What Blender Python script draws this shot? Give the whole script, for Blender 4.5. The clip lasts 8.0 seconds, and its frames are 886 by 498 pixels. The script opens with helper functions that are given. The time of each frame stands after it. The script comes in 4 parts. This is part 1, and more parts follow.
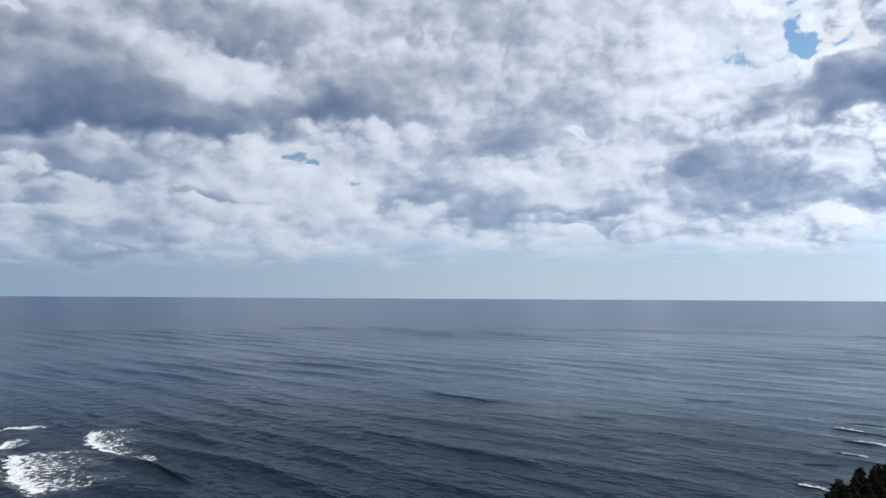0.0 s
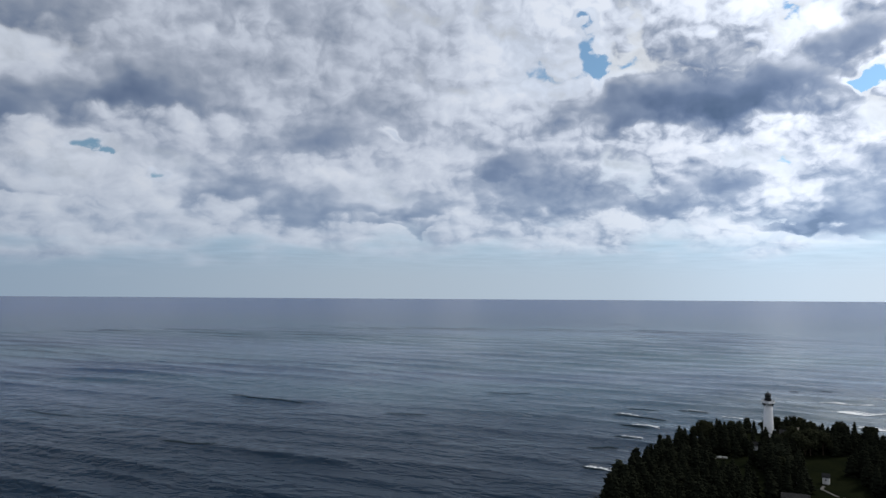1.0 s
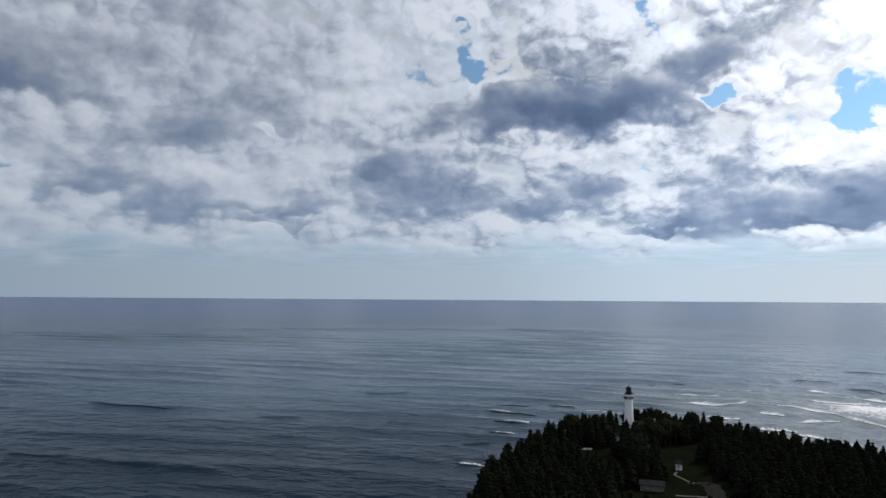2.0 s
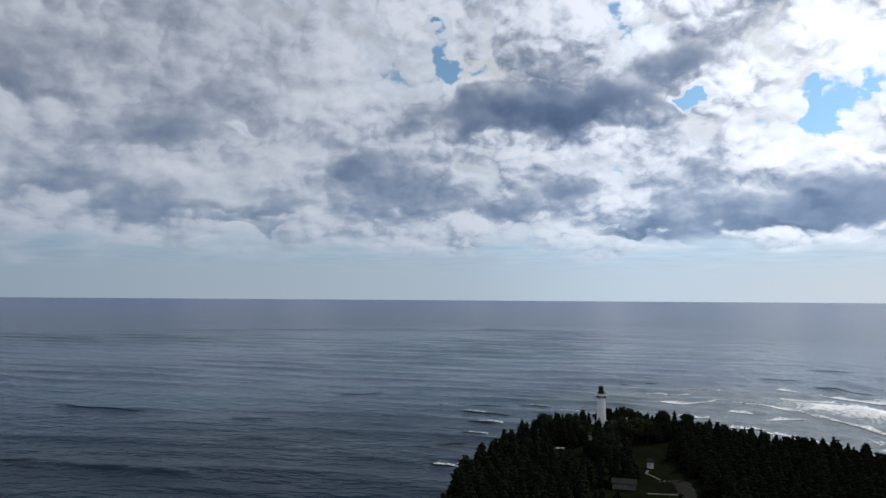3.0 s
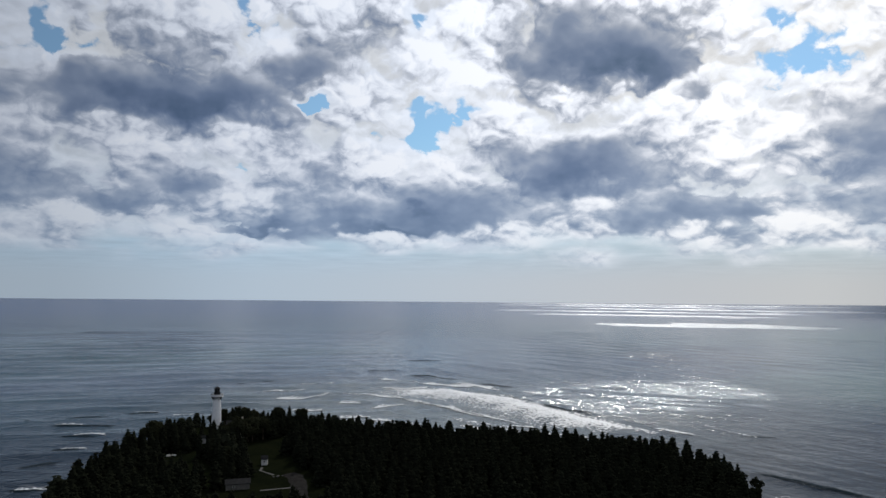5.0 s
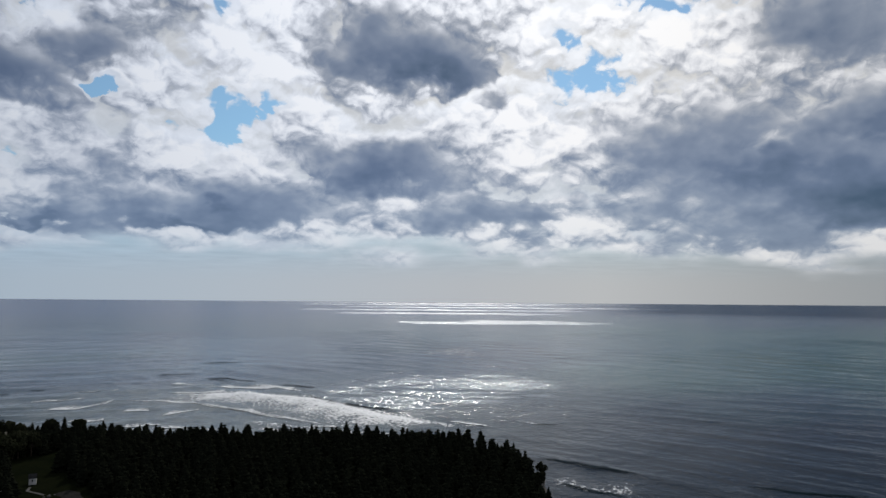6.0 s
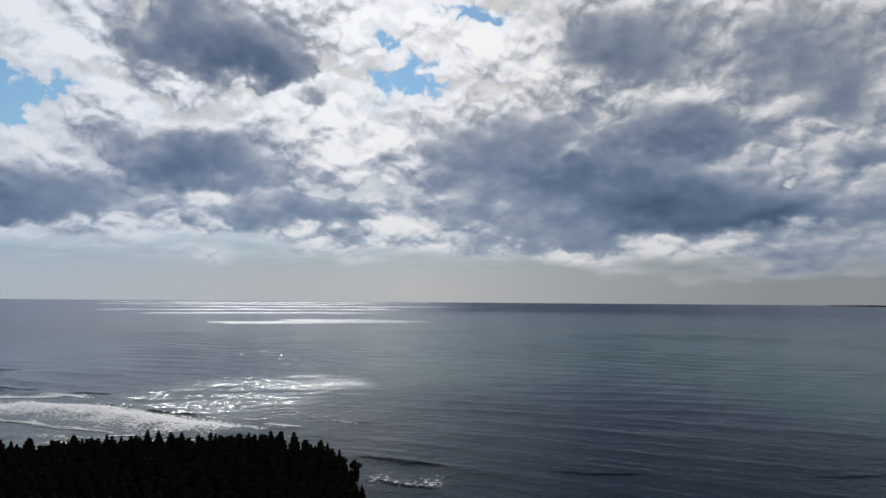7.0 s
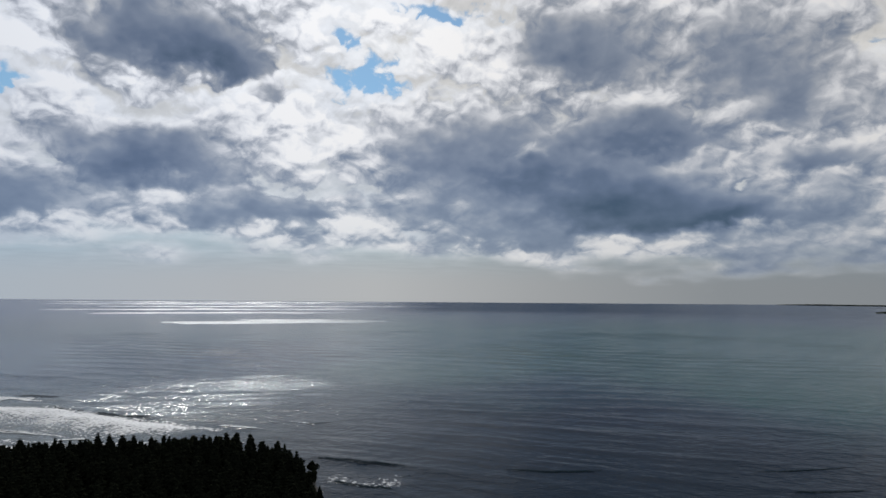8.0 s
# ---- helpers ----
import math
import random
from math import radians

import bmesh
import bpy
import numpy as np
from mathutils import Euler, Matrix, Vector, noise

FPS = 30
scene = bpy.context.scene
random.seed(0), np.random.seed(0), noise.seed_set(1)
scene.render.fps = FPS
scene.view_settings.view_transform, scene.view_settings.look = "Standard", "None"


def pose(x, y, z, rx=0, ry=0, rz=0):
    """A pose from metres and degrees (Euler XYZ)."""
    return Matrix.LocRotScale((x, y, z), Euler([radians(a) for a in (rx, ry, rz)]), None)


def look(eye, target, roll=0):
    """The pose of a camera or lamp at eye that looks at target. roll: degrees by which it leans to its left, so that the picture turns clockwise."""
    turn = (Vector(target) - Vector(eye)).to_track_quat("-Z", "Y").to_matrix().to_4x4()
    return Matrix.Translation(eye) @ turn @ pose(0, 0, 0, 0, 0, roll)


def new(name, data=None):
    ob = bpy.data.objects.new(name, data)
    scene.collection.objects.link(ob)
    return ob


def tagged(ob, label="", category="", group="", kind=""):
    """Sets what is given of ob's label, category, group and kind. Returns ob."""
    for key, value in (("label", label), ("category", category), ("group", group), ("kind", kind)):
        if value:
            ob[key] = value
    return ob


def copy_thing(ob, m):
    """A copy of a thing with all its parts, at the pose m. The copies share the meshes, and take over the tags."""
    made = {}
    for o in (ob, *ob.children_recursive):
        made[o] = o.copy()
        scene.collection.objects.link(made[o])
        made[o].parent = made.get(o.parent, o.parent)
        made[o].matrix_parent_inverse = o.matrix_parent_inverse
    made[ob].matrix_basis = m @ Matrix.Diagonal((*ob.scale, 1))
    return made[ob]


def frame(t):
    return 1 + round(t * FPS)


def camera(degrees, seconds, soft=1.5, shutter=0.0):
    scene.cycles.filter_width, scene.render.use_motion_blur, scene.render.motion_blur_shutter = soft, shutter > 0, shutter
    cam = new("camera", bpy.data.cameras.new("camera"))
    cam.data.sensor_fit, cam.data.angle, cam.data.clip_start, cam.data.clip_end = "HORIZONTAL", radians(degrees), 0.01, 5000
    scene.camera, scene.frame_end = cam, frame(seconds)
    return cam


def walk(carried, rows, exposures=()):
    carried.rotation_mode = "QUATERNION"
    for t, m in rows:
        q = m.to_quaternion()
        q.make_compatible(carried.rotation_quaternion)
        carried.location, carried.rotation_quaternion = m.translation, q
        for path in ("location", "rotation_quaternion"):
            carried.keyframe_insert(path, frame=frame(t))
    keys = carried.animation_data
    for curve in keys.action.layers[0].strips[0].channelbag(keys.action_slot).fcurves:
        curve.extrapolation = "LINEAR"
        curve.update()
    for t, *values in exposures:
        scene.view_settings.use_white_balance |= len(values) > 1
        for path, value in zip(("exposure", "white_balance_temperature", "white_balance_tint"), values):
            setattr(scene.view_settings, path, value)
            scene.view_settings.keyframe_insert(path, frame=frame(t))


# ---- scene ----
cam = camera(63.95, 8.0)
H = 78.0  # the drone hovers at this height over the lake and only turns

# seconds, turn to the right of north, tilt up, lean
TURN = [(0.0, 0.0, 3.12, 0.34), (0.5, 7.53, 3.12, 0.36), (1.0, 15.03, 3.14, 0.38), (1.5, 22.29, 3.18, 0.39),
        (1.7, 24.42, 3.19, 0.39), (2.8, 25.45, 3.23, 0.40), (3.0, 26.96, 3.24, 0.40), (3.5, 33.92, 3.27, 0.43),
        (4.0, 41.48, 3.31, 0.47), (4.5, 49.05, 3.34, 0.49), (6.0, 72.60, 3.41, 0.46), (6.5, 80.10, 3.42, 0.46),
        (7.0, 87.30, 3.41, 0.45), (7.25, 89.95, 3.40, 0.45), (7.5, 90.60, 3.40, 0.45), (8.0, 90.60, 3.40, 0.43)]
walk(cam, [(t, pose(0, 0, H, 90 + p, -r, -a)) for t, a, p, r in TURN],
     [(0.0, 0.0), (0.75, -0.18), (1.5, -0.42), (2.8, -0.49), (3.5, -0.57), (4.5, -0.69), (6.0, -0.97), (7.0, -1.07), (8.0, -1.08)])

# ---- sky, clouds and sun ----
SUN_AZ, SUN_EL = 71.5, 38.0

world = bpy.data.worlds.new("sky")
scene.world = world
world.use_nodes = True
nt = world.node_tree
nt.nodes.clear()


class Net:
    """Short hand for building node trees."""

    def __init__(self, tree):
        self.tree = tree

    def node(self, kind, **props):
        n = self.tree.nodes.new(kind)
        for k, v in props.items():
            setattr(n, k, v)
        return n

    def put(self, socket, value):
        if isinstance(value, bpy.types.NodeSocket):
            self.tree.links.new(value, socket)
        elif value is not None:
            socket.default_value = value

    def math(self, op, a, b=None, c=None, clamp=False):
        n = self.node("ShaderNodeMath", operation=op, use_clamp=clamp)
        for s, v in zip(n.inputs, (a, b, c)):
            self.put(s, v)
        return n.outputs[0]

    def vec(self, op, a, b=None, c=None):
        n = self.node("ShaderNodeVectorMath", operation=op)
        for s, v in zip(n.inputs, (a, b, c)):
            self.put(s, v)
        return n.outputs["Value"] if op in ("DOT_PRODUCT", "LENGTH", "DISTANCE") else n.outputs[0]

    def scaled(self, a, s):
        n = self.node("ShaderNodeVectorMath", operation="SCALE")
        self.put(n.inputs[0], a)
        self.put(n.inputs["Scale"], s)
        return n.outputs[0]

    def noise(self, vector, scale, detail=4.0, rough=0.5, colour=False, kind="FBM"):
        n = self.node("ShaderNodeTexNoise", noise_dimensions="3D")
        n.noise_type = kind
        n.normalize = True
        self.put(n.inputs["Vector"], vector)
        self.put(n.inputs["Scale"], scale)
        self.put(n.inputs["Detail"], detail)
        self.put(n.inputs["Roughness"], rough)
        return n.outputs["Color" if colour else "Fac"]

    def ramp(self, fac, stops, mode="LINEAR"):
        n = self.node("ShaderNodeValToRGB")
        r = n.color_ramp
        r.interpolation = mode
        while len(r.elements) < len(stops):
            r.elements.new(0.5)
        for e, (p, c) in zip(r.elements, stops):
            e.position, e.color = p, (*c, 1)
        self.put(n.inputs[0], fac)
        return n.outputs[0]

    def smooth(self, value, lo, hi, out_lo=0.0, out_hi=1.0):
        n = self.node("ShaderNodeMapRange", interpolation_type="SMOOTHSTEP")
        for s, v in zip(n.inputs, (value, lo, hi, out_lo, out_hi)):
            self.put(s, v)
        return n.outputs[0]

    def mix(self, fac, a, b, blend="MIX"):
        n = self.node("ShaderNodeMix", data_type="RGBA", blend_type=blend)
        self.put(n.inputs[0], fac)
        for s, v in zip((n.inputs[6], n.inputs[7]), (a, b)):
            self.put(s, v if isinstance(v, bpy.types.NodeSocket) else (*v, 1))
        return n.outputs[2]

    def xyz(self, x=0.0, y=0.0, z=0.0):
        n = self.node("ShaderNodeCombineXYZ")
        for s, v in zip(n.inputs, (x, y, z)):
            self.put(s, v)
        return n.outputs[0]

    def split(self, v):
        n = self.node("ShaderNodeSeparateXYZ")
        self.put(n.inputs[0], v)
        return n.outputs


net = Net(nt)
way = net.node("ShaderNodeTexCoord").outputs["Generated"]
dx, dy, dz = net.split(way)
az = net.math("MULTIPLY", net.math("ARCTAN2", dx, dy), 57.2958)
el = net.math("MULTIPLY", net.math("ARCSINE", dz), 57.2958)
# the cloud deck is a layer: it crowds together towards the horizon


def on_deck(lift, rise=0.27):
    k = net.math("DIVIDE", 1.0, net.math("ADD", net.math("MAXIMUM", dz, 0.0), rise + lift))
    return net.xyz(net.math("MULTIPLY", dx, k), net.math("MULTIPLY", dy, k), 0.0)


layer, puffs = on_deck(0.0), on_deck(0.0, 0.45)
warp1 = net.vec("SUBTRACT", net.noise(layer, 2.6, 2.0, 0.5, True), (0.5, 0.5, 0.5))
# heaps are drawn as they face the eye, and flatter towards the horizon
face0 = net.xyz(az, net.math("MULTIPLY_ADD", net.math("LOGARITHM", net.math("ADD", net.math("MAXIMUM", el, -2.0), 4.0), 2.71828), 6.0, el), 0.0)
warp2 = net.vec("SUBTRACT", net.noise(face0, 0.40, 2.0, 0.5, True), (0.5, 0.5, 0.5))
spot = net.vec("MULTIPLY_ADD", warp1, (8.0, 3.5, 0.0), net.xyz(az, el, 0.0))
spot = net.vec("MULTIPLY_ADD", warp2, (3.4, 2.2, 0.0), spot)
facing = net.vec("MULTIPLY_ADD", warp2, (2.2, 2.0, 0.0), face0)


def billow(p):
    """Heaped round lumps with creases between them, large ones carrying smaller ones."""
    n = net.node("ShaderNodeTexVoronoi", voronoi_dimensions="2D", feature="SMOOTH_F1", normalize=True)
    for name, value in (("Vector", p), ("Scale", 0.17), ("Detail", 5.0), ("Roughness", 0.46), ("Lacunarity", 2.3), ("Randomness", 1.0), ("Smoothness", 0.15)):
        net.put(n.inputs[name], value)
    return net.math("SUBTRACT", 0.30, n.outputs["Distance"])


heap = billow(facing)
spot = net.vec("MULTIPLY_ADD", net.xyz(heap, heap, 0.0), (2.0, -4.5, 0.0), spot)

thick = None


def mass(a, e, half_w, high, amount):
    """One cloud mass over its flat base, at a bearing and a height in degrees, thickest low down and thinning out upwards.
    With a negative amount, a gap or a thin bright part round that place."""
    global thick
    iw, ih = (1.0 if amount > 0 else 1.15) / half_w, (1.05 if amount > 0 else 1.15) / high
    d = net.vec("MULTIPLY_ADD", spot, (iw, ih, 0.0), (-a * iw, -e * ih, 0.0))
    if amount > 0:
        # steep below the base line, a long slope above it
        d = net.vec("MAXIMUM", d, net.vec("MULTIPLY", d, (-1.0, -2.2, 0.0)))
    q = net.vec("DOT_PRODUCT", d, d)
    bell = net.math("POWER", 0.36788, net.math("POWER", q, 1.2))
    thick = net.math("MULTIPLY_ADD", bell, amount, 0.0 if thick is None else thick)


mass(-27.1, 12.2, 8.4, 4.3, 0.7)
mass(-18.1, 12.0, 5.0, 1.9, 0.42)
mass(-8.9, 13.2, 5.4, 1.7, 0.42)
mass(-28.1, 8.3, 5.0, 1.3, 0.42)
mass(-31.3, 10.3, 2.4, 1.9, 0.47)
mass(-16.1, 19.6, 6.4, 2.4, 0.37)
mass(-6.7, 14.5, 9.0, 4.7, 0.26)
mass(3.9, 10.6, 5.0, 2.2, 0.37)
mass(-30.5, 17.3, 4.1, 2.2, 0.23)
mass(-30.8, 5.5, 3.4, 1.2, 0.33)
mass(-17.5, 6.5, 3.3, 0.7, 0.33)
mass(-25.3, 2.7, 4.8, 1.9, 0.33)
mass(-31.0, 2.1, 2.0, 0.8, 0.28)
mass(-23.4, 1.9, 6.1, 0.5, 0.28)
mass(-1.1, 7.2, 3.2, 1.7, 0.42)
mass(4.8, 5.5, 4.1, 1.4, 0.42)
mass(12.6, 6.1, 3.5, 1.0, 0.47)
mass(11.5, 5.0, 2.6, 0.5, 0.33)
mass(9.8, 13.8, 6.3, 5.9, 0.19)
mass(1.6, 20.0, 6.5, 3.3, 0.23)
mass(-17.7, 15.8, 3.8, 2.5, -0.25)
mass(23.0, 18.2, 4.7, 4.2, -0.28)
mass(-2.1, 18.3, 2.8, 1.3, -0.15)
mass(-27.0, 10.4, 4.4, 0.8, -0.15)
mass(-13.8, 9.6, 3.5, 2.2, -0.2)
mass(16.4, 15.2, 4.7, 3.3, -0.1)
mass(-6.6, 7.2, 2.7, 1.4, -0.15)
mass(6.6, 8.2, 2.7, 0.9, -0.15)
mass(26.9, 18.7, 1.1, 2.3, -0.7)
mass(26.7, 20.4, 1.5, 0.7, -0.66)
mass(-10.9, 10.3, 1.1, 0.8, -0.61)
mass(-7.4, 8.7, 1.4, 0.8, -0.61)
mass(10.8, 11.8, 1.1, 0.4, -0.49)
mass(-31.6, 18.5, 1.1, 0.5, -0.74)
mass(33.9, 13.6, 10.1, 3.0, 0.62)
mass(31.4, 16.1, 5.0, 5.0, 0.33)
mass(39.9, 14.3, 5.0, 4.3, 0.34)
mass(45.3, 16.9, 2.4, 2.0, 0.28)
mass(23.0, 7.6, 5.9, 4.1, 0.39)
mass(20.2, 9.6, 2.8, 1.3, 0.23)
mass(36.9, 8.1, 3.4, 2.6, 0.35)
mass(34.7, 6.6, 5.2, 1.3, 0.23)
mass(45.9, 6.7, 3.9, 5.8, 0.35)
mass(43.5, 4.6, 3.2, 0.6, 0.31)
mass(52.1, 5.0, 3.1, 0.6, 0.23)
mass(40.4, 21.2, 1.3, 1.0, -0.66)
mass(46.8, 14.4, 2.3, 0.6, -0.57)
mass(54.0, 14.5, 0.6, 1.3, -0.57)
mass(42.5, 19.6, 2.5, 1.2, -0.3)
mass(38.6, 10.4, 4.7, 1.7, -0.2)
mass(31.1, 6.1, 3.7, 1.3, 0.32)
mass(68.4, 17.5, 7.0, 3.8, 0.72)
mass(75.4, 15.0, 2.2, 1.2, 0.27)
mass(46.0, 17.2, 2.8, 2.3, 0.27)
mass(50.6, 19.0, 3.7, 2.1, 0.18)
mass(42.5, 4.6, 2.7, 0.5, 0.36)
mass(53.0, 5.0, 3.6, 0.5, 0.32)
mass(52.0, 11.1, 4.1, 2.7, -0.15)
mass(57.9, 18.0, 4.5, 2.5, -0.22)
mass(64.6, 13.2, 3.9, 2.1, -0.18)
mass(73.6, 15.6, 4.6, 2.4, -0.18)
mass(55.2, 12.8, 1.7, 2.3, -0.7)
mass(57.7, 15.0, 3.0, 0.9, -0.57)
mass(47.1, 14.5, 1.9, 0.6, -0.61)
mass(55.0, 20.8, 1.2, 1.5, -0.66)
mass(60.2, 19.7, 0.5, 0.4, -0.57)
mass(73.3, 17.2, 3.2, 1.7, 0.5)
mass(68.1, 9.3, 6.1, 3.5, 0.75)
mass(57.7, 5.6, 8.2, 2.7, 0.65)
mass(75.8, 5.7, 4.5, 2.7, 0.65)
mass(80.4, 6.4, 1.8, 1.8, 0.5)
mass(94.3, 9.6, 9.9, 4.8, 0.62)
mass(107.5, 11.3, 5.5, 2.4, 0.55)
mass(89.9, 6.0, 5.3, 2.2, 0.45)
mass(94.3, 3.7, 5.1, 1.5, 0.5)
mass(101.9, 17.9, 5.6, 4.3, 0.65)
mass(75.7, 14.6, 1.8, 1.7, 0.35)
mass(81.2, 13.0, 4.6, 4.8, -0.2)
mass(85.3, 18.2, 5.1, 2.9, -0.22)
mass(97.7, 10.7, 2.1, 0.7, -0.3)
mass(86.7, 22.3, 6.0, 1.4, -0.61)
mass(81.4, 19.9, 1.9, 1.5, -0.61)
mass(48.3, 14.8, 1.1, 0.9, -0.57)
mass(115.1, 16.0, 6.5, 5.0, 0.5)
mass(115.8, 12.5, 2.3, 2.4, 0.5)
mass(119.4, 8.8, 3.2, 1.6, 0.55)
mass(105.6, 5.7, 9.3, 3.9, 1.1)
mass(113.0, 5.2, 3.5, 1.1, 0.5)
mass(118.2, 2.4, 7.2, 2.4, 0.45)
mass(120.4, 5.6, 4.1, 2.4, 0.3)
mass(121.2, 12.5, 3.1, 2.3, 0.35)

# billows, coarse and fine
mid = net.math("SUBTRACT", net.noise(layer, 2.8, 2.0, 0.5), 0.5)
fine = net.math("SUBTRACT", net.noise(puffs, 40.0, 4.0, 0.55), 0.5)
toward = net.math("MULTIPLY", net.math("SUBTRACT", 79.0, az), 0.008)
heap_up = billow(net.vec("ADD", facing, net.xyz(toward, 0.7, 0.0)))
# the deck is smoother away from the sun
calm = net.smooth(az, 38.0, 8.0)
mass_body = net.math("ADD", net.math("MULTIPLY_ADD", mid, net.math("MULTIPLY_ADD", calm, -0.1, 0.45), net.math("MULTIPLY_ADD", calm, 0.02, 0.36)), thick)
# thick dark bases are smooth, thin edges are heaped and torn
lively = net.math("MULTIPLY", net.smooth(mass_body, 0.9, 0.40, 0.20, 1.0), net.math("MULTIPLY_ADD", calm, -0.6, 1.0))
body = net.math("MULTIPLY_ADD", net.math("MULTIPLY_ADD", fine, 0.32, net.math("MULTIPLY", heap, 2.6)), lively, mass_body)
# tops turned to the light are brighter, undersides darker
relief = net.math("SUBTRACT", heap, heap_up)
tone = net.math("MULTIPLY_ADD", net.math("MULTIPLY", net.math("MULTIPLY_ADD", relief, 3.0, net.math("MULTIPLY_ADD", heap, 1.0, net.math("MULTIPLY", fine, 0.25))), lively), -1.0, net.math("ADD", mass_body, net.vec("DOT_PRODUCT", warp2, (0.5, 0.0, 0.0))))
# the deck ends in clear haze just over the horizon
low = net.smooth(net.math("ADD", net.math("MULTIPLY_ADD", mid, 5.0, el), net.math("ADD", net.smooth(az, 8.0, -18.0, 0.0, 1.1), net.smooth(az, 84.0, 108.0, 0.0, 1.3))), 2.2, 4.4)
cover = net.math("MULTIPLY", net.smooth(body, -0.32, -0.12), low)
heaped = net.math("MULTIPLY", net.smooth(body, 0.08, 0.34), low)
cloud = net.ramp(net.math("DIVIDE", net.math("SUBTRACT", tone, 0.08), 1.5, clamp=True), [
    (0.00, (0.93, 0.94, 0.96)), (0.10, (0.84, 0.865, 0.91)), (0.21, (0.72, 0.75, 0.81)), (0.30, (0.55, 0.59, 0.67)), (0.40, (0.40, 0.45, 0.545)),
    (0.52, (0.262, 0.322, 0.44)), (0.70, (0.155, 0.212, 0.33)), (1.00, (0.06, 0.108, 0.185))])
# a pale higher layer shows between the heaps
veil_cloud = net.mix(net.smooth(mid, -0.2, 0.2), (0.86, 0.885, 0.92), (0.72, 0.76, 0.825))
veil_cloud = net.scaled(veil_cloud, net.math("MULTIPLY_ADD", relief, 1.0, net.math("MULTIPLY_ADD", fine, 0.15, 1.0)))
cloud = net.mix(heaped, veil_cloud, cloud)
sun_way = (math.sin(radians(SUN_AZ)) * math.cos(radians(SUN_EL)), math.cos(radians(SUN_AZ)) * math.cos(radians(SUN_EL)),
           math.sin(radians(SUN_EL)))
near_sun = net.math("MAXIMUM", net.vec("DOT_PRODUCT", net.vec("NORMALIZE", way), sun_way), 0.0)
halo = net.math("POWER", near_sun, 7.0)
thin = net.smooth(tone, 0.75, 0.15)
cloud = net.scaled(cloud, net.math("MULTIPLY_ADD", net.math("MULTIPLY", halo, thin), 0.32, net.math("MULTIPLY_ADD", calm, 0.03, 0.87)))
# away from the sun the clouds are bluer
cloud = net.mix(1.0, cloud, net.mix(net.smooth(az, 20.0, 105.0), (0.92, 0.978, 1.08), (1.02, 1.0, 0.98)), "MULTIPLY")
# higher clouds are a plainer grey, those far off in the haze bluer
cloud = net.mix(net.smooth(tone, 0.30, 0.75), cloud, net.mix(net.smooth(el, 5.0, 18.0), (0.96, 1.0, 1.03), (1.025, 1.0, 0.955)), "MULTIPLY")
clear = net.node("ShaderNodeTexSky", sky_type="NISHITA", sun_disc=False, sun_elevation=radians(SUN_EL),
                 sun_rotation=radians(SUN_AZ), air_density=1.0, dust_density=0.25, ozone_density=1.5)
blue = net.mix(1.0, net.scaled(clear.outputs[0], 0.080), (0.66, 1.0, 1.14), "MULTIPLY")
blue = net.mix(0.12, blue, (0.74, 0.83, 0.92))
haze_fac = net.smooth(el, 13.0, 2.0)
# the haze over the water changes with the bearing: blue away from the sun, grey beyond it
haze = net.ramp(net.math("DIVIDE", net.math("ADD", az, 60.0), 210.0, clamp=True), [
    (0.14, (0.31, 0.43, 0.59)), (0.33, (0.47, 0.57, 0.69)), (0.47, (0.485, 0.59, 0.715)), (0.64, (0.435, 0.48, 0.53)), (0.69, (0.445, 0.478, 0.505)), (0.76, (0.335, 0.365, 0.39)), (0.82, (0.255, 0.288, 0.318))])
warm = net.mix(net.smooth(az, 35.0, 75.0), (1.0, 1.0, 0.99), (1.08, 1.03, 1.0))
haze = net.mix(1.0, haze, net.mix(net.smooth(el, 0.3, 4.5), warm, (0.91, 1.02, 1.07)), "MULTIPLY")
# faint flat streaks of thin cloud in the haze
streak = net.noise(net.vec("MULTIPLY", on_deck(0.0, 0.035), (1.0, 1.0, 0.0)), 1.3, 5.0, 0.6)
haze = net.scaled(haze, net.math("MULTIPLY_ADD", net.math("SUBTRACT", streak, 0.5), net.smooth(el, 0.6, 3.0, 0.0, 0.4), 1.0))
air = net.mix(net.math("MULTIPLY", haze_fac, 0.98), blue, haze)
sky = net.mix(cover, air, cloud)
veil = net.mix(net.math("MULTIPLY", net.smooth(el, 11.0, 1.0), 0.22), sky, haze)
back = net.node("ShaderNodeBackground")
net.put(back.inputs[0], veil)
# the sky grows brighter towards the sun
glare = net.ramp(net.math("DIVIDE", net.math("ADD", az, 180.0), 360.0, clamp=True), [
    (p, (v / 2,) * 3) for p, v in ((0.0, 1.0), (0.30, 0.85), (0.44, 0.88), (0.536, 1.03), (0.58, 1.17), (0.617, 1.53), (0.66, 1.73), (0.70, 1.87), (0.74, 1.96),
                                   (0.82, 1.84), (0.90, 1.5), (1.0, 1.0))])
net.put(back.inputs[1], net.math("MULTIPLY", glare, 2.0))
out = net.node("ShaderNodeOutputWorld")
nt.links.new(back.outputs[0], out.inputs[0])

sun_data = bpy.data.lights.new("sun", "SUN")
sun_data.energy, sun_data.angle, sun_data.color = 3.8, radians(1.5), (1.0, 0.96, 0.9)
sun = new("sun", sun_data)
sun.matrix_world = look(Vector(sun_way) * 900, (0, 0, 0))

# ---- materials ----


def material(name, rough=0.8, spec=0.3):
    m = bpy.data.materials.new(name)
    m.use_nodes = True
    n = Net(m.node_tree)
    b = m.node_tree.nodes["Principled BSDF"]
    b.inputs["Roughness"].default_value = rough
    b.inputs["Specular IOR Level"].default_value = spec
    return m, n, b


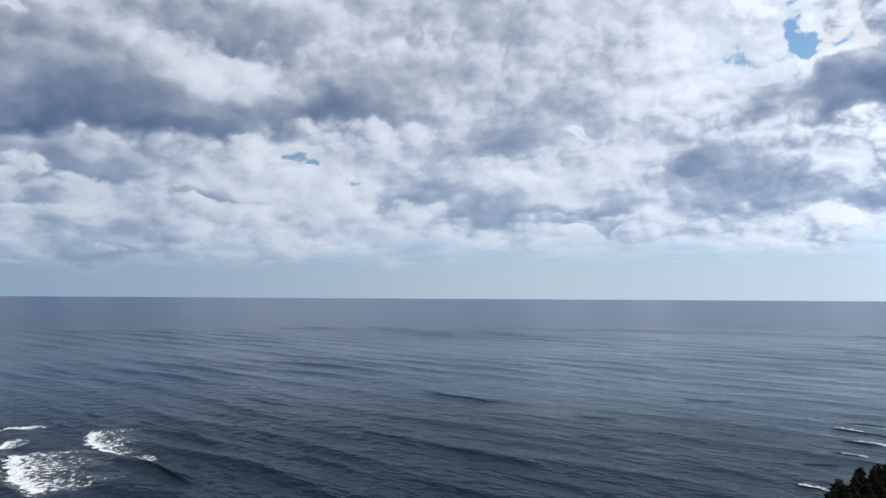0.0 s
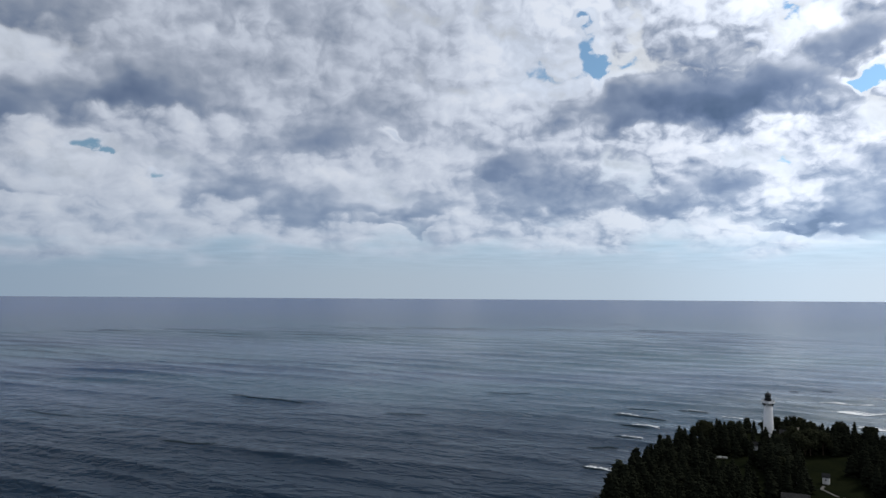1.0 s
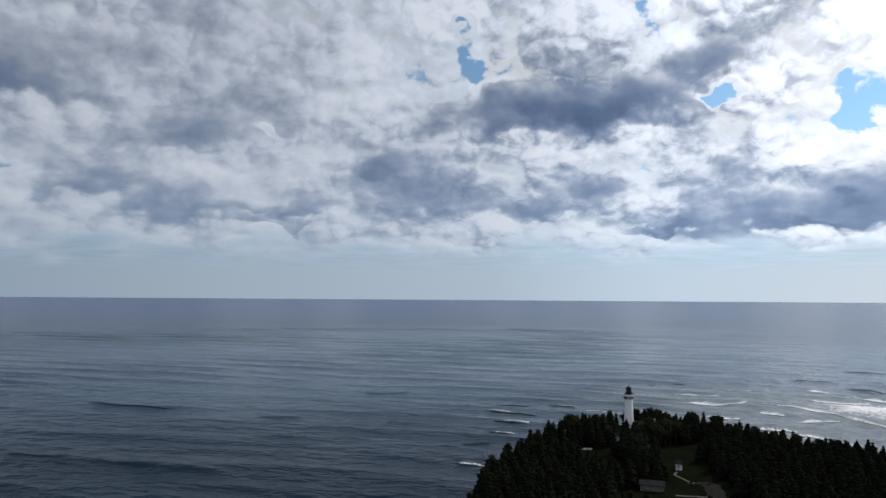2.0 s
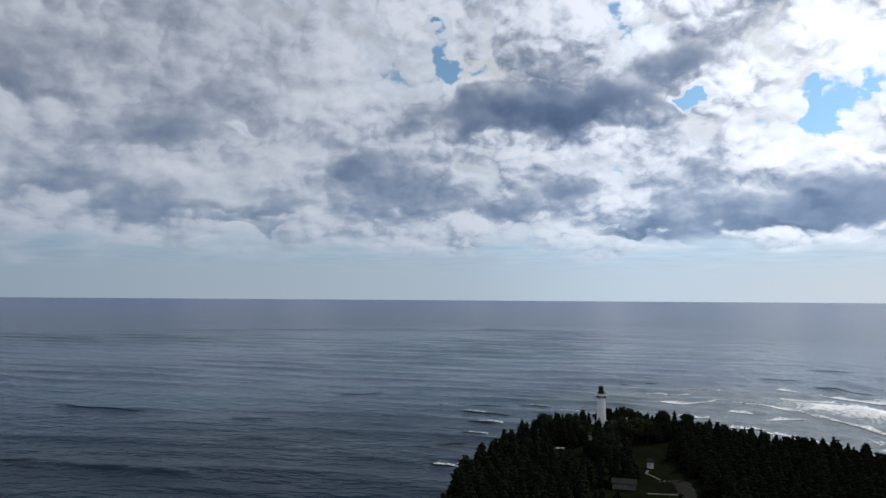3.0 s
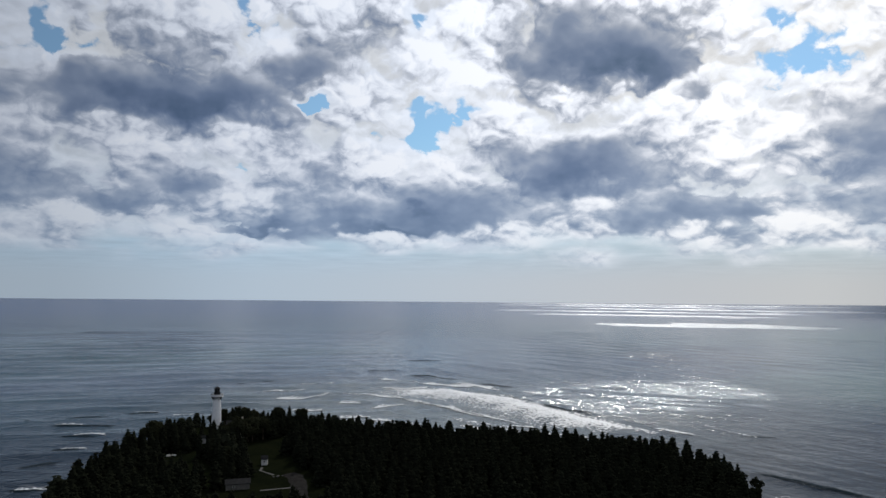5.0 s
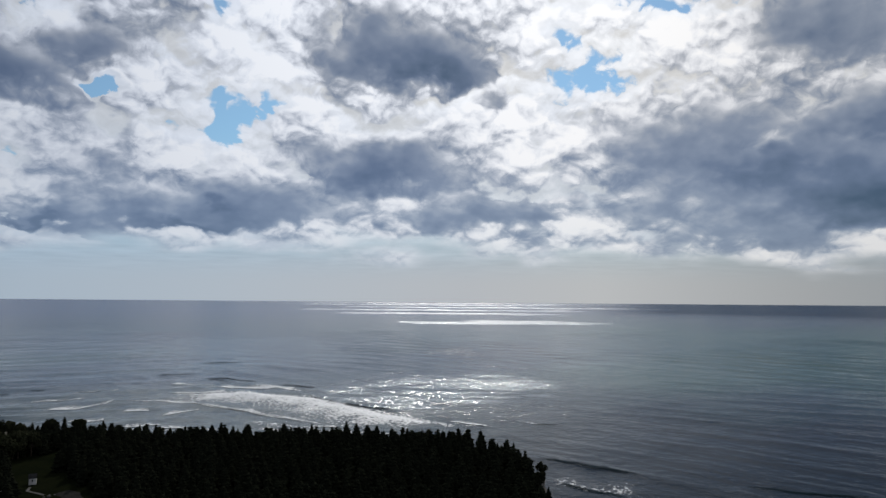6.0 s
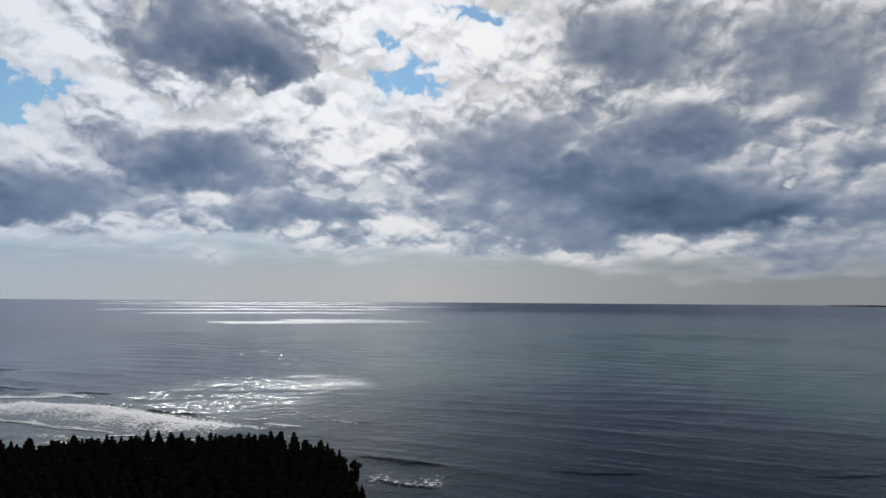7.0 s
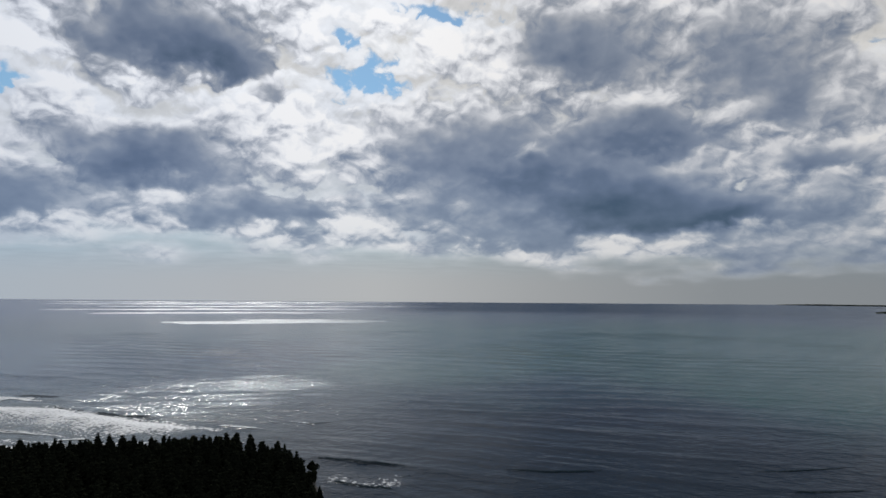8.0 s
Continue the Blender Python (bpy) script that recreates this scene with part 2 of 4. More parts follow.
def bumped(n, b, height, strength, distance):
    k = n.node("ShaderNodeBump")
    k.inputs["Strength"].default_value = strength
    k.inputs["Distance"].default_value = distance
    n.put(k.inputs["Height"], height)
    n.put(b.inputs["Normal"], k.outputs[0])


def grained(name, lo, hi, scale, rough=0.8, spec=0.3, bump=0.3, depth=0.02, random_tint=0.0):
    """A matt surface of two colours mixed by stains and by grain."""
    m, n, b = material(name, rough, spec)
    p = n.node("ShaderNodeTexCoord").outputs["Object"]
    f = n.math("MULTIPLY_ADD", n.noise(p, scale * 6, 5.0, 0.6), 0.5, n.math("MULTIPLY", n.noise(p, scale, 4.0), 0.5))
    c = n.mix(n.smooth(f, 0.36, 0.64), lo, hi)
    if random_tint:
        r = n.node("ShaderNodeObjectInfo").outputs["Random"]
        c = n.mix(n.math("MULTIPLY", r, random_tint), c, tuple(v * 0.45 for v in lo))
    n.put(b.inputs["Base Color"], c)
    bumped(n, b, f, bump, depth)
    return m


def water_material():
    m, n, b = material("lake water", 0.22, 0.4)
    b.inputs["IOR"].default_value = 1.33
    p = n.node("ShaderNodeTexCoord").outputs["Object"]
    east, _, _ = n.split(p)
    away = n.vec("LENGTH", p)
    south = n.math("DIVIDE", n.vec("DOT_PRODUCT", p, (1.0, -3.0, 0.0)), n.math("ADD", away, 1.0))

    def turned(deg):
        """The plan turned so that y runs along that bearing."""
        k = n.node("ShaderNodeMapping")
        k.inputs["Rotation"].default_value = (0, 0, radians(deg))
        n.put(k.inputs["Vector"], p)
        return k.outputs[0]

    # broad drifting patches of greener water at middle range, bluer water farther out
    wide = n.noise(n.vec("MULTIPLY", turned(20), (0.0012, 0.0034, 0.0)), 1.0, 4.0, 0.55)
    mid_range = n.math("MULTIPLY", n.smooth(n.math("MULTIPLY_ADD", n.math("SUBTRACT", wide, 0.5), 700.0, away), 380.0, 760.0), n.smooth(n.math("MULTIPLY_ADD", n.math("SUBTRACT", wide, 0.5), 2600.0, away), 2500.0, 1300.0))
    green_water = n.math("MULTIPLY", mid_range, n.math("MULTIPLY_ADD", n.smooth(south, 0.2, 1.1), 0.85, n.smooth(wide, 0.38, 0.62, 0.04, 0.5)), clamp=True)
    # painted darker close in for weak reflection, and far east for cloud shadow
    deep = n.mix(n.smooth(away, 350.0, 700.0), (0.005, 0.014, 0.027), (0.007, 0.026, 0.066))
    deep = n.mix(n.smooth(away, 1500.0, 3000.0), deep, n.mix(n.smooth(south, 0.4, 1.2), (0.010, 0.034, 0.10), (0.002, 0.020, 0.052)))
    # paler water beyond the point, its bright sheen put into the base colour
    sheen_area = n.smooth(n.vec("DISTANCE", p, (520.0, 760.0, 0.0)), 700.0, 150.0)
    deep = n.mix(n.math("MULTIPLY", sheen_area, n.smooth(wide, 0.3, 0.6, 0.4, 0.9)), deep, (0.072, 0.110, 0.160))
    tint = n.mix(green_water, deep, (0.011, 0.058, 0.062))
    # milky water over the shoal and round the point
    milk = n.smooth(n.vec("DISTANCE", n.vec("MULTIPLY", p, (1.0, 0.75, 1.0)), (405.0, 205.0, 0.0)), 190.0, 60.0)
    tint = n.mix(n.math("MULTIPLY", milk, n.smooth(n.noise(p, 0.05, 4.0, 0.6), 0.3, 0.7, 0.3, 0.9)), tint, (0.15, 0.175, 0.18))
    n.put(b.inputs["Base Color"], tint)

    # out on the open lake the small waves merge into a rough sheen
    offing = n.smooth(away, 450.0, 2200.0)
    lane = turned(-15)
    fray = n.math("SUBTRACT", n.noise(n.vec("MULTIPLY", lane, (0.010, 0.0035, 0.0)), 1.0, 4.0, 0.6), 0.5)
    out_x, out_y, _ = n.split(lane)
    out = n.math("ADD", out_x, n.math("MULTIPLY", fray, n.math("MULTIPLY", out_x, 0.25)))
    # frayed belts of raised gloss and tilted facets stand in for sunlit patches
    aslant = n.math("MULTIPLY_ADD", n.math("SUBTRACT", out_y, 25.0), 0.7, out)
    near_belt = n.math("MULTIPLY", n.smooth(aslant, 450.0, 530.0), n.smooth(aslant, 680.0, 590.0))
    near_belt = n.math("MULTIPLY", near_belt, n.smooth(n.math("ABSOLUTE", n.math("SUBTRACT", out_y, 25.0)), 125.0, 40.0))
    cat = n.noise(n.vec("MULTIPLY", lane, (0.052, 0.011, 0.0)), 1.0, 4.0, 0.6)
    near_belt = n.math("MULTIPLY", near_belt, n.smooth(cat, 0.42, 0.57, 0.02, 1.0))
    far = n.math("ADD", out_x, n.math("MULTIPLY", fray, n.math("MULTIPLY", out_x, 0.22)))

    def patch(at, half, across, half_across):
        """A lens of raised gloss in place of a sunlit patch, frayed at its edges."""
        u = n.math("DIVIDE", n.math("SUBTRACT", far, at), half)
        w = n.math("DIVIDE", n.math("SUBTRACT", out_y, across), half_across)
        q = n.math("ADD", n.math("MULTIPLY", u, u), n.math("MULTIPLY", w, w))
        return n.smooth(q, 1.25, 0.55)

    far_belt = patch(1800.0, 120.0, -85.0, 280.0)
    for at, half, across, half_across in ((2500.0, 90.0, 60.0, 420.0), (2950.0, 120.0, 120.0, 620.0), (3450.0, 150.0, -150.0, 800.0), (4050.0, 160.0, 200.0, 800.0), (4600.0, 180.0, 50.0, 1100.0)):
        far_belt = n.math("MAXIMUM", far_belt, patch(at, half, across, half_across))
    sparkle = n.smooth(near_belt, 0.15, 0.60)

    # chop runs with the swell: towards the north-east beyond the point, towards the east in its lee
    lee_side = n.math("DIVIDE", n.vec("DOT_PRODUCT", p, (0.985, -0.174, 0.0)), n.math("ADD", away, 60.0))
    turn_over = n.smooth(lee_side, 0.42, 0.75)
    heights = []
    for deg in (41, 103):
        q = turned(deg)
        long = 1.0 if deg < 90 else 1.7
        chop = n.noise(n.vec("MULTIPLY", q, (0.080 * long, 0.15, 0.1)), 1.0, 2.0, 0.55)
        ripple = n.noise(n.vec("MULTIPLY", q, (0.20 * long, 0.37, 0.2)), 1.0, 3.0, 0.6)
        heights.append(n.math("MULTIPLY_ADD", ripple, n.smooth(away, 1300.0, 350.0, 0.0, 0.75), n.math("MULTIPLY", chop, n.smooth(away, 2000.0, 600.0, 0.4, 2.0))))
    h = n.math("ADD", n.math("MULTIPLY", heights[0], n.math("SUBTRACT", 1.0, turn_over)), n.math("MULTIPLY", heights[1], n.math("MULTIPLY", turn_over, n.smooth(away, 600.0, 850.0, 0.7, 0.45))))
    # gusts ruffle it more here and less there
    gust = n.noise(n.vec("MULTIPLY", turned(70), (0.004, 0.010, 0.0)), 1.0, 3.0, 0.55)
    lee = n.math("MULTIPLY", n.smooth(out, 470.0, 360.0), turn_over)
    h = n.math("MULTIPLY", h, n.math("MULTIPLY_ADD", lee, -0.55, 1.0))
    bumped(n, b, n.math("MULTIPLY", h, n.smooth(gust, 0.3, 0.7, 0.65, 1.30)), 1.0, 1.0)

    rough = n.smooth(away, 300.0, 1800.0, 0.16, 0.25)
    rough = n.math("MULTIPLY_ADD", lee, -0.05, n.math("MULTIPLY_ADD", sparkle, 0.02, rough))
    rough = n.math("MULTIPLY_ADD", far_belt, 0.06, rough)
    n.put(b.inputs["Roughness"], rough)
    # fine streaks of ruffled and of smooth water
    streaks = n.noise(n.vec("MULTIPLY", turned(35), (0.0035, 0.022, 0.0)), 1.0, 4.0, 0.65)
    # gloss is boosted inside the belts to paint their sun glitter
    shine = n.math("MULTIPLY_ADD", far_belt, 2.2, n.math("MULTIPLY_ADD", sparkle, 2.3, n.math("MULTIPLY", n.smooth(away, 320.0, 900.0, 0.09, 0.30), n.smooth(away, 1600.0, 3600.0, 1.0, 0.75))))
    # the painted sheen gets extra gloss as well
    shine = n.math("MULTIPLY_ADD", sheen_area, 0.13, shine)
    # gloss is lowered towards the west to darken the water there
    eastward = n.math("DIVIDE", east, n.math("ADD", away, 60.0))
    shine = n.math("MULTIPLY", shine, n.math("MULTIPLY", n.smooth(eastward, -0.08, 0.66, 0.55, 1.0), n.smooth(eastward, -0.48, -0.27, 0.50, 1.0)))
    # gloss is lower towards the south-east and in the lee
    shine = n.math("MULTIPLY", shine, n.math("MULTIPLY", n.smooth(south, 0.7, 1.7, 1.0, 0.46), n.math("MULTIPLY_ADD", lee, -0.35, 1.0)))
    # reflection is cut in a far eastern band to paint in cloud shadow
    dim_band = n.math("MULTIPLY", n.smooth(away, 2000.0, 3000.0), n.math("MULTIPLY", n.smooth(south, 0.5, 1.0), n.smooth(south, 2.4, 1.6, 0.4, 0.95)))
    shine = n.math("MULTIPLY", shine, n.math("SUBTRACT", 1.0, dim_band))
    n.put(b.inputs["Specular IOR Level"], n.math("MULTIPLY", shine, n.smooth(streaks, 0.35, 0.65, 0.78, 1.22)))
    b.inputs["Specular Tint"].default_value = (0.82, 0.94, 1.0, 1)
    # in the belts each facet has a tilt of its own
    facet = n.vec("SUBTRACT", n.noise(n.vec("MULTIPLY", lane, (0.36, 0.24, 0.5)), 1.0, 3.0, 0.60, True), (0.5, 0.5, 0.5))
    tilt = n.vec("NORMALIZE", n.vec("MULTIPLY_ADD", facet, (3.4, 2.6, 0.0), (0.0, 0.0, 1.0)))
    flat = b.inputs["Normal"].links[0].from_socket
    blend = n.node("ShaderNodeMix", data_type="VECTOR")
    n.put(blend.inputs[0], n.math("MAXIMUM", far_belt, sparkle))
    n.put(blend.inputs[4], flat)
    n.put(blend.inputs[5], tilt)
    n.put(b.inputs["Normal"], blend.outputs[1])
    return m


def foam_material(name, fill, front=0.20):
    """White foam, dense at the front edge and torn into flecks behind it; u runs along the crest, v away from it."""
    m, n, b = material(name, 0.6, 0.3)
    t = n.node("ShaderNodeTexCoord")
    p = t.outputs["Object"]
    u, v, _ = n.split(n.node("ShaderNodeUVMap", uv_map="along").outputs[0])
    # flecks of a few metres, ragged at every scale
    torn = n.math("MULTIPLY_ADD", n.noise(p, 0.42, 3.0, 0.62), 0.85, n.math("MULTIPLY", n.noise(p, 0.08, 2.0, 0.5), 0.15))
    frayed = n.math("MULTIPLY_ADD", n.math("SUBTRACT", n.noise(p, 0.30, 4.0, 0.6), 0.5), 0.40, n.math("SUBTRACT", v, 0.09))
    ends = n.math("MULTIPLY", n.smooth(u, 0.0, 0.16), n.smooth(u, 1.0, 0.80))
    # a solid front, then flecks that thin out behind it
    bare = n.math("MULTIPLY_ADD", n.smooth(frayed, 0.02, 0.24), front, n.math("MULTIPLY", n.smooth(frayed, 0.15, 1.0), 0.17))
    bare = n.math("MULTIPLY_ADD", n.math("SUBTRACT", 1.0, n.math("MULTIPLY", ends, n.smooth(frayed, 0.0, 0.04))), 0.36, n.math("ADD", bare, 0.94 - front - fill))
    over = n.math("SUBTRACT", torn, bare)
    # the older foam behind is thinner
    f = n.math("MULTIPLY_ADD", n.smooth(over, -0.03, 0.08), n.smooth(frayed, 0.12, 0.75, 0.80, 0.58), n.math("MULTIPLY", n.smooth(over, -0.22, 0.1), 0.16))
    n.put(b.inputs["Base Color"], n.mix(n.smooth(n.noise(p, 0.7, 5.0, 0.7), 0.35, 0.65), (0.44, 0.47, 0.50), (0.78, 0.80, 0.82)))
    clear_bsdf = n.node("ShaderNodeBsdfTransparent")
    blend = n.node("ShaderNodeMixShader")
    n.put(blend.inputs[0], f)
    n.put(blend.inputs[1], clear_bsdf.outputs[0])
    n.put(blend.inputs[2], b.outputs[0])
    o = [k for k in m.node_tree.nodes if k.type == "OUTPUT_MATERIAL"][0]
    n.put(o.inputs[0], blend.outputs[0])
    return m


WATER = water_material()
# torn dark overlay: the dim side of steep waves is put into its colour
STEEP, _sn, _sb = material("painted dark wave face", 0.6, 0.0)
_sp = _sn.node("ShaderNodeTexCoord").outputs["Object"]
_sn.put(_sb.inputs["Base Color"], _sn.mix(_sn.noise(_sp, 0.5, 4.0), (0.007, 0.014, 0.020), (0.014, 0.026, 0.030)))
bumped(_sn, _sb, _sn.noise(_sp, 0.9, 3.0, 0.6), 0.6, 0.3)
_su, _sv, _ = _sn.split(_sn.node("ShaderNodeUVMap", uv_map="along").outputs[0])
_full = _sn.math("MULTIPLY", _sn.math("MULTIPLY", _sn.smooth(_su, 0.0, 0.3), _sn.smooth(_su, 1.0, 0.7)), _sn.math("MULTIPLY", _sn.smooth(_sv, 0.0, 0.35), _sn.smooth(_sv, 1.0, 0.75)))
_cut = _sn.math("MULTIPLY_ADD", _full, 0.48, _sn.noise(_sn.vec("MULTIPLY", _sp, (0.62, 0.62, 0.4)), 1.0, 5.0, 0.75))
_sm = _sn.node("ShaderNodeMixShader")
_sn.put(_sm.inputs[0], _sn.smooth(_cut, 0.74, 1.0, 0.0, 0.82))
_sn.put(_sm.inputs[1], _sn.node("ShaderNodeBsdfTransparent").outputs[0])
_sn.put(_sm.inputs[2], _sb.outputs[0])
_sn.put([k for k in STEEP.node_tree.nodes if k.type == "OUTPUT_MATERIAL"][0].inputs[0], _sm.outputs[0])
FOAM = foam_material("foam", 0.45)
THIN_FOAM = foam_material("thin foam", 0.40, 0.0)
SURF = foam_material("dense foam", 0.60)
CAP_FOAM = foam_material("white cap foam", 0.54)
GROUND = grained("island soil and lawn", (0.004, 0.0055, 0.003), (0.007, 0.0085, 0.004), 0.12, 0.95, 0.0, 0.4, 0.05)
NEEDLES = grained("conifer needles", (0.012, 0.0145, 0.010), (0.030, 0.034, 0.022), 0.7, 0.95, 0.0, 0.3, 0.05, 0.8)
LEAVES = grained("broad leaves", (0.018, 0.022, 0.013), (0.042, 0.043, 0.024), 0.6, 0.95, 0.0, 0.3, 0.05, 0.7)
BARK = grained("bark", (0.035, 0.026, 0.02), (0.075, 0.06, 0.045), 2.0, 0.95, 0.1, 0.6, 0.03)
WHITE = grained("white painted steel", (0.70, 0.72, 0.74), (0.82, 0.83, 0.84), 0.5, 0.45, 0.4, 0.1, 0.01)
BLACK = grained("black painted iron", (0.012, 0.012, 0.014), (0.022, 0.022, 0.024), 1.5, 0.6, 0.03, 0.1, 0.01)
BRICK = grained("cream brick", (0.26, 0.24, 0.19), (0.36, 0.33, 0.27), 1.2, 0.85, 0.2, 0.3, 0.02)
SHINGLE = grained("grey roof shingles", (0.018, 0.018, 0.019), (0.038, 0.038, 0.038), 1.5, 0.8, 0.0, 0.5, 0.03)
BOARD = grained("white painted boards", (0.45, 0.45, 0.44), (0.62, 0.62, 0.60), 1.0, 0.6, 0.3, 0.3, 0.01)
WEATHERED = grained("weathered grey boards", (0.10, 0.10, 0.094), (0.17, 0.166, 0.15), 1.0, 0.8, 0.0, 0.3, 0.01)
CONCRETE = grained("pale worn concrete", (0.045, 0.045, 0.043), (0.08, 0.078, 0.074), 0.8, 0.9, 0.1, 0.3, 0.02)
GRAVEL = grained("grey gravel", (0.013, 0.0125, 0.012), (0.026, 0.025, 0.024), 0.8, 0.95, 0.0, 0.5, 0.03)
STONE = grained("limestone rubble", (0.04, 0.038, 0.035), (0.09, 0.085, 0.078), 0.4, 0.9, 0.15, 0.6, 0.08)
FAR_WOOD = grained("far woods", (0.012, 0.018, 0.014), (0.03, 0.036, 0.026), 0.02, 0.95, 0.05, 0.3, 0.5)
GLASS, _gn, _gb = material("lantern glass", 0.05, 0.5)
_gb.inputs["Transmission Weight"].default_value = 0.5
_gb.inputs["Base Color"].default_value = (0.05, 0.06, 0.06, 1)

# ---- building helpers ----


def linked(name, bm, mat, parent=None, smooth=False):
    me = bpy.data.meshes.new(name)
    bm.to_mesh(me)
    bm.free()
    me.materials.append(mat)
    if smooth:
        for f in me.polygons:
            f.use_smooth = True
    ob = new(name, me)
    ob.parent = parent
    return ob


def part(name, bm, mat, parent, label="", smooth=False):
    return tagged(linked(name, bm, mat, parent, smooth), label)


def thing(name, label, category, m, group=""):
    ob = new(name)
    ob.matrix_world = m
    return tagged(ob, label, category, group)


def box(bm, size, at, turn=0.0, bevel=0.0):
    r = bmesh.ops.create_cube(bm, size=1.0)
    bmesh.ops.scale(bm, vec=size, verts=r["verts"])
    if bevel:
        edges = list({e for v in r["verts"] for e in v.link_edges})
        r = bmesh.ops.bevel(bm, geom=edges, offset=bevel, segments=1, affect="EDGES")
        vs = r["verts"]
    else:
        vs = r["verts"]
    if turn:
        bmesh.ops.rotate(bm, matrix=Matrix.Rotation(radians(turn), 3, "Z"), verts=vs)
    bmesh.ops.translate(bm, vec=at, verts=vs)
    return vs


def lathe(bm, profile, n=32, cap=True):
    """A turned body from (radius, height) pairs."""
    rings = [[bm.verts.new((r * math.cos(2 * math.pi * i / n), r * math.sin(2 * math.pi * i / n), z)) for i in range(n)]
             for r, z in profile]
    for a, b in zip(rings, rings[1:]):
        for i in range(n):
            bm.faces.new((a[i], a[(i + 1) % n], b[(i + 1) % n], b[i]))
    if cap:
        bm.faces.new(rings[-1])
        bm.faces.new(rings[0][::-1])


def rod(bm, a, b, r0, r1=None, n=6):
    a, b = Vector(a), Vector(b)
    r1 = r0 if r1 is None else r1
    q = (b - a).to_track_quat("Z", "Y")
    ra = [bm.verts.new(a + q @ Vector((r0 * math.cos(2 * math.pi * i / n), r0 * math.sin(2 * math.pi * i / n), 0))) for i in range(n)]
    rb = [bm.verts.new(b + q @ Vector((r1 * math.cos(2 * math.pi * i / n), r1 * math.sin(2 * math.pi * i / n), 0))) for i in range(n)]
    for i in range(n):
        bm.faces.new((ra[i], ra[(i + 1) % n], rb[(i + 1) % n], rb[i]))
    bm.faces.new(rb)
    bm.faces.new(ra[::-1])


# ---- the lake ----
# swell trains: bearing the crests face, length, height
TRAINS = [(41, 46.0, 0.85, 0), (36, 27.0, 0.42, 0), (47, 15.0, 0.24, 0), (108, 40.0, 0.42, 1), (101, 23.0, 0.22, 1), (115, 13.0, 0.14, 1)]
# single steep crests: from, to, height, half width
CRESTS = [(-192, 425, -106, 352, 1.0, 4), (-165, 345, -90, 275, 1.3, 4), (-23, 549, 58, 477, 0.9, 5), (-150, 470, -80, 420, 0.6, 5),
          (539, 373, 420, 133, 1.3, 5), (500, 385, 405, 150, 0.8, 5), (425, 355, 370, 187, 0.7, 4), (560, 330, 600, 420, 0.9, 6),
          (340, 64, 318, -15, 0.6, 6), (300, 45, 276, 5, 0.3, 5), (386, 112, 372, 84, 0.4, 5), (395, 20, 372, -60, 0.5, 4),
          (60, 400, 130, 345, 0.7, 4), (120, 440, 200, 395, 0.7, 5), (0, 350, 60, 300, 0.6, 4), (620, 300, 660, 420, 0.7, 6)]


def ramp01(v, lo, hi):
    k = np.clip((v - lo) / (hi - lo), 0, 1)
    return k * k * (3 - 2 * k)


def wave(x, y):
    """The height of the lake's surface, for arrays."""
    r = np.hypot(x, y)
    a = np.degrees(np.arctan2(x, y))
    east = ramp01(a, 38, 62)
    h = np.zeros_like(x)
    bend = 9 * np.sin(x / 83.0 + y / 140.0) + 6 * np.sin(y / 61.0 - x / 117.0) + 3 * np.sin(x / 29.0 + 1.3)
    lull = 0.55 + 0.45 * np.sin(x / 150.0 + 2.0 * np.sin(y / 210.0)) * np.sin(y / 120.0 + 1.5 * np.sin(x / 260.0))
    for k, (b, length, high, side) in enumerate(TRAINS):
        s = x * math.sin(radians(b)) + y * math.cos(radians(b)) + bend * (0.6 + 0.2 * k)
        c = 0.5 + 0.5 * np.cos(2 * math.pi * s / length + 1.7 * k)
        h += high * (2 * c ** 2.8 - 0.66) * (east if side else 1 - east) * lull
    for x0, y0, x1, y1, high, half in CRESTS:
        dx_, dy_ = x1 - x0, y1 - y0
        length = math.hypot(dx_, dy_)
        u = ((x - x0) * dx_ + (y - y0) * dy_) / length
        v = ((x - x0) * dy_ - (y - y0) * dx_) / length + 3.5 * np.sin(u / 19.0 + x0) + 1.2 * np.sin(u / 6.0)
        e = ramp01(u, -12, length * 0.3) * (1 - ramp01(u, length * 0.7, length + 12))
        h += high * e * np.exp(-(v / half) ** 2)
    h *= 1 - 0.6 * ramp01(a, 66, 78) * (1 - ramp01(r, 380, 480))
    return h * ramp01(r, 90, 180) * (1 - ramp01(r, 1500, 3200))


def lake():
    rad = np.concatenate([[0.0, 60, 110, 150], np.geomspace(180, 1400, 560), np.geomspace(1440, 9500, 60)])
    ang = np.concatenate([np.arange(-48, 138, 0.22), np.arange(138, 312, 6.0)])
    R, A = np.meshgrid(rad, np.radians(ang), indexing="ij")
    X, Y = R * np.sin(A), R * np.cos(A)
    Z = wave(X, Y)
    n, m = X.shape
    co = np.stack([X, Y, Z], -1).reshape(-1, 3)
    i, j = np.meshgrid(np.arange(n - 1), np.arange(m), indexing="ij")
    k = (j + 1) % m
    quads = np.stack([i * m + j, i * m + k, (i + 1) * m + k, (i + 1) * m + j], -1).reshape(-1, 4)[:, ::-1]
    me = bpy.data.meshes.new("water")
    me.vertices.add(len(co))
    me.vertices.foreach_set("co", co.ravel())
    me.loops.add(quads.size)
    me.loops.foreach_set("vertex_index", quads.ravel().astype(np.int32))
    me.polygons.add(len(quads))
    me.polygons.foreach_set("loop_start", np.arange(0, quads.size, 4, dtype=np.int32))
    me.polygons.foreach_set("use_smooth", np.ones(len(quads), dtype=bool))
    me.update(calc_edges=True)
    me.validate()
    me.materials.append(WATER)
    return tagged(new("water", me), "grey-green lake water with long low swell", "water", kind="structure")


lake()

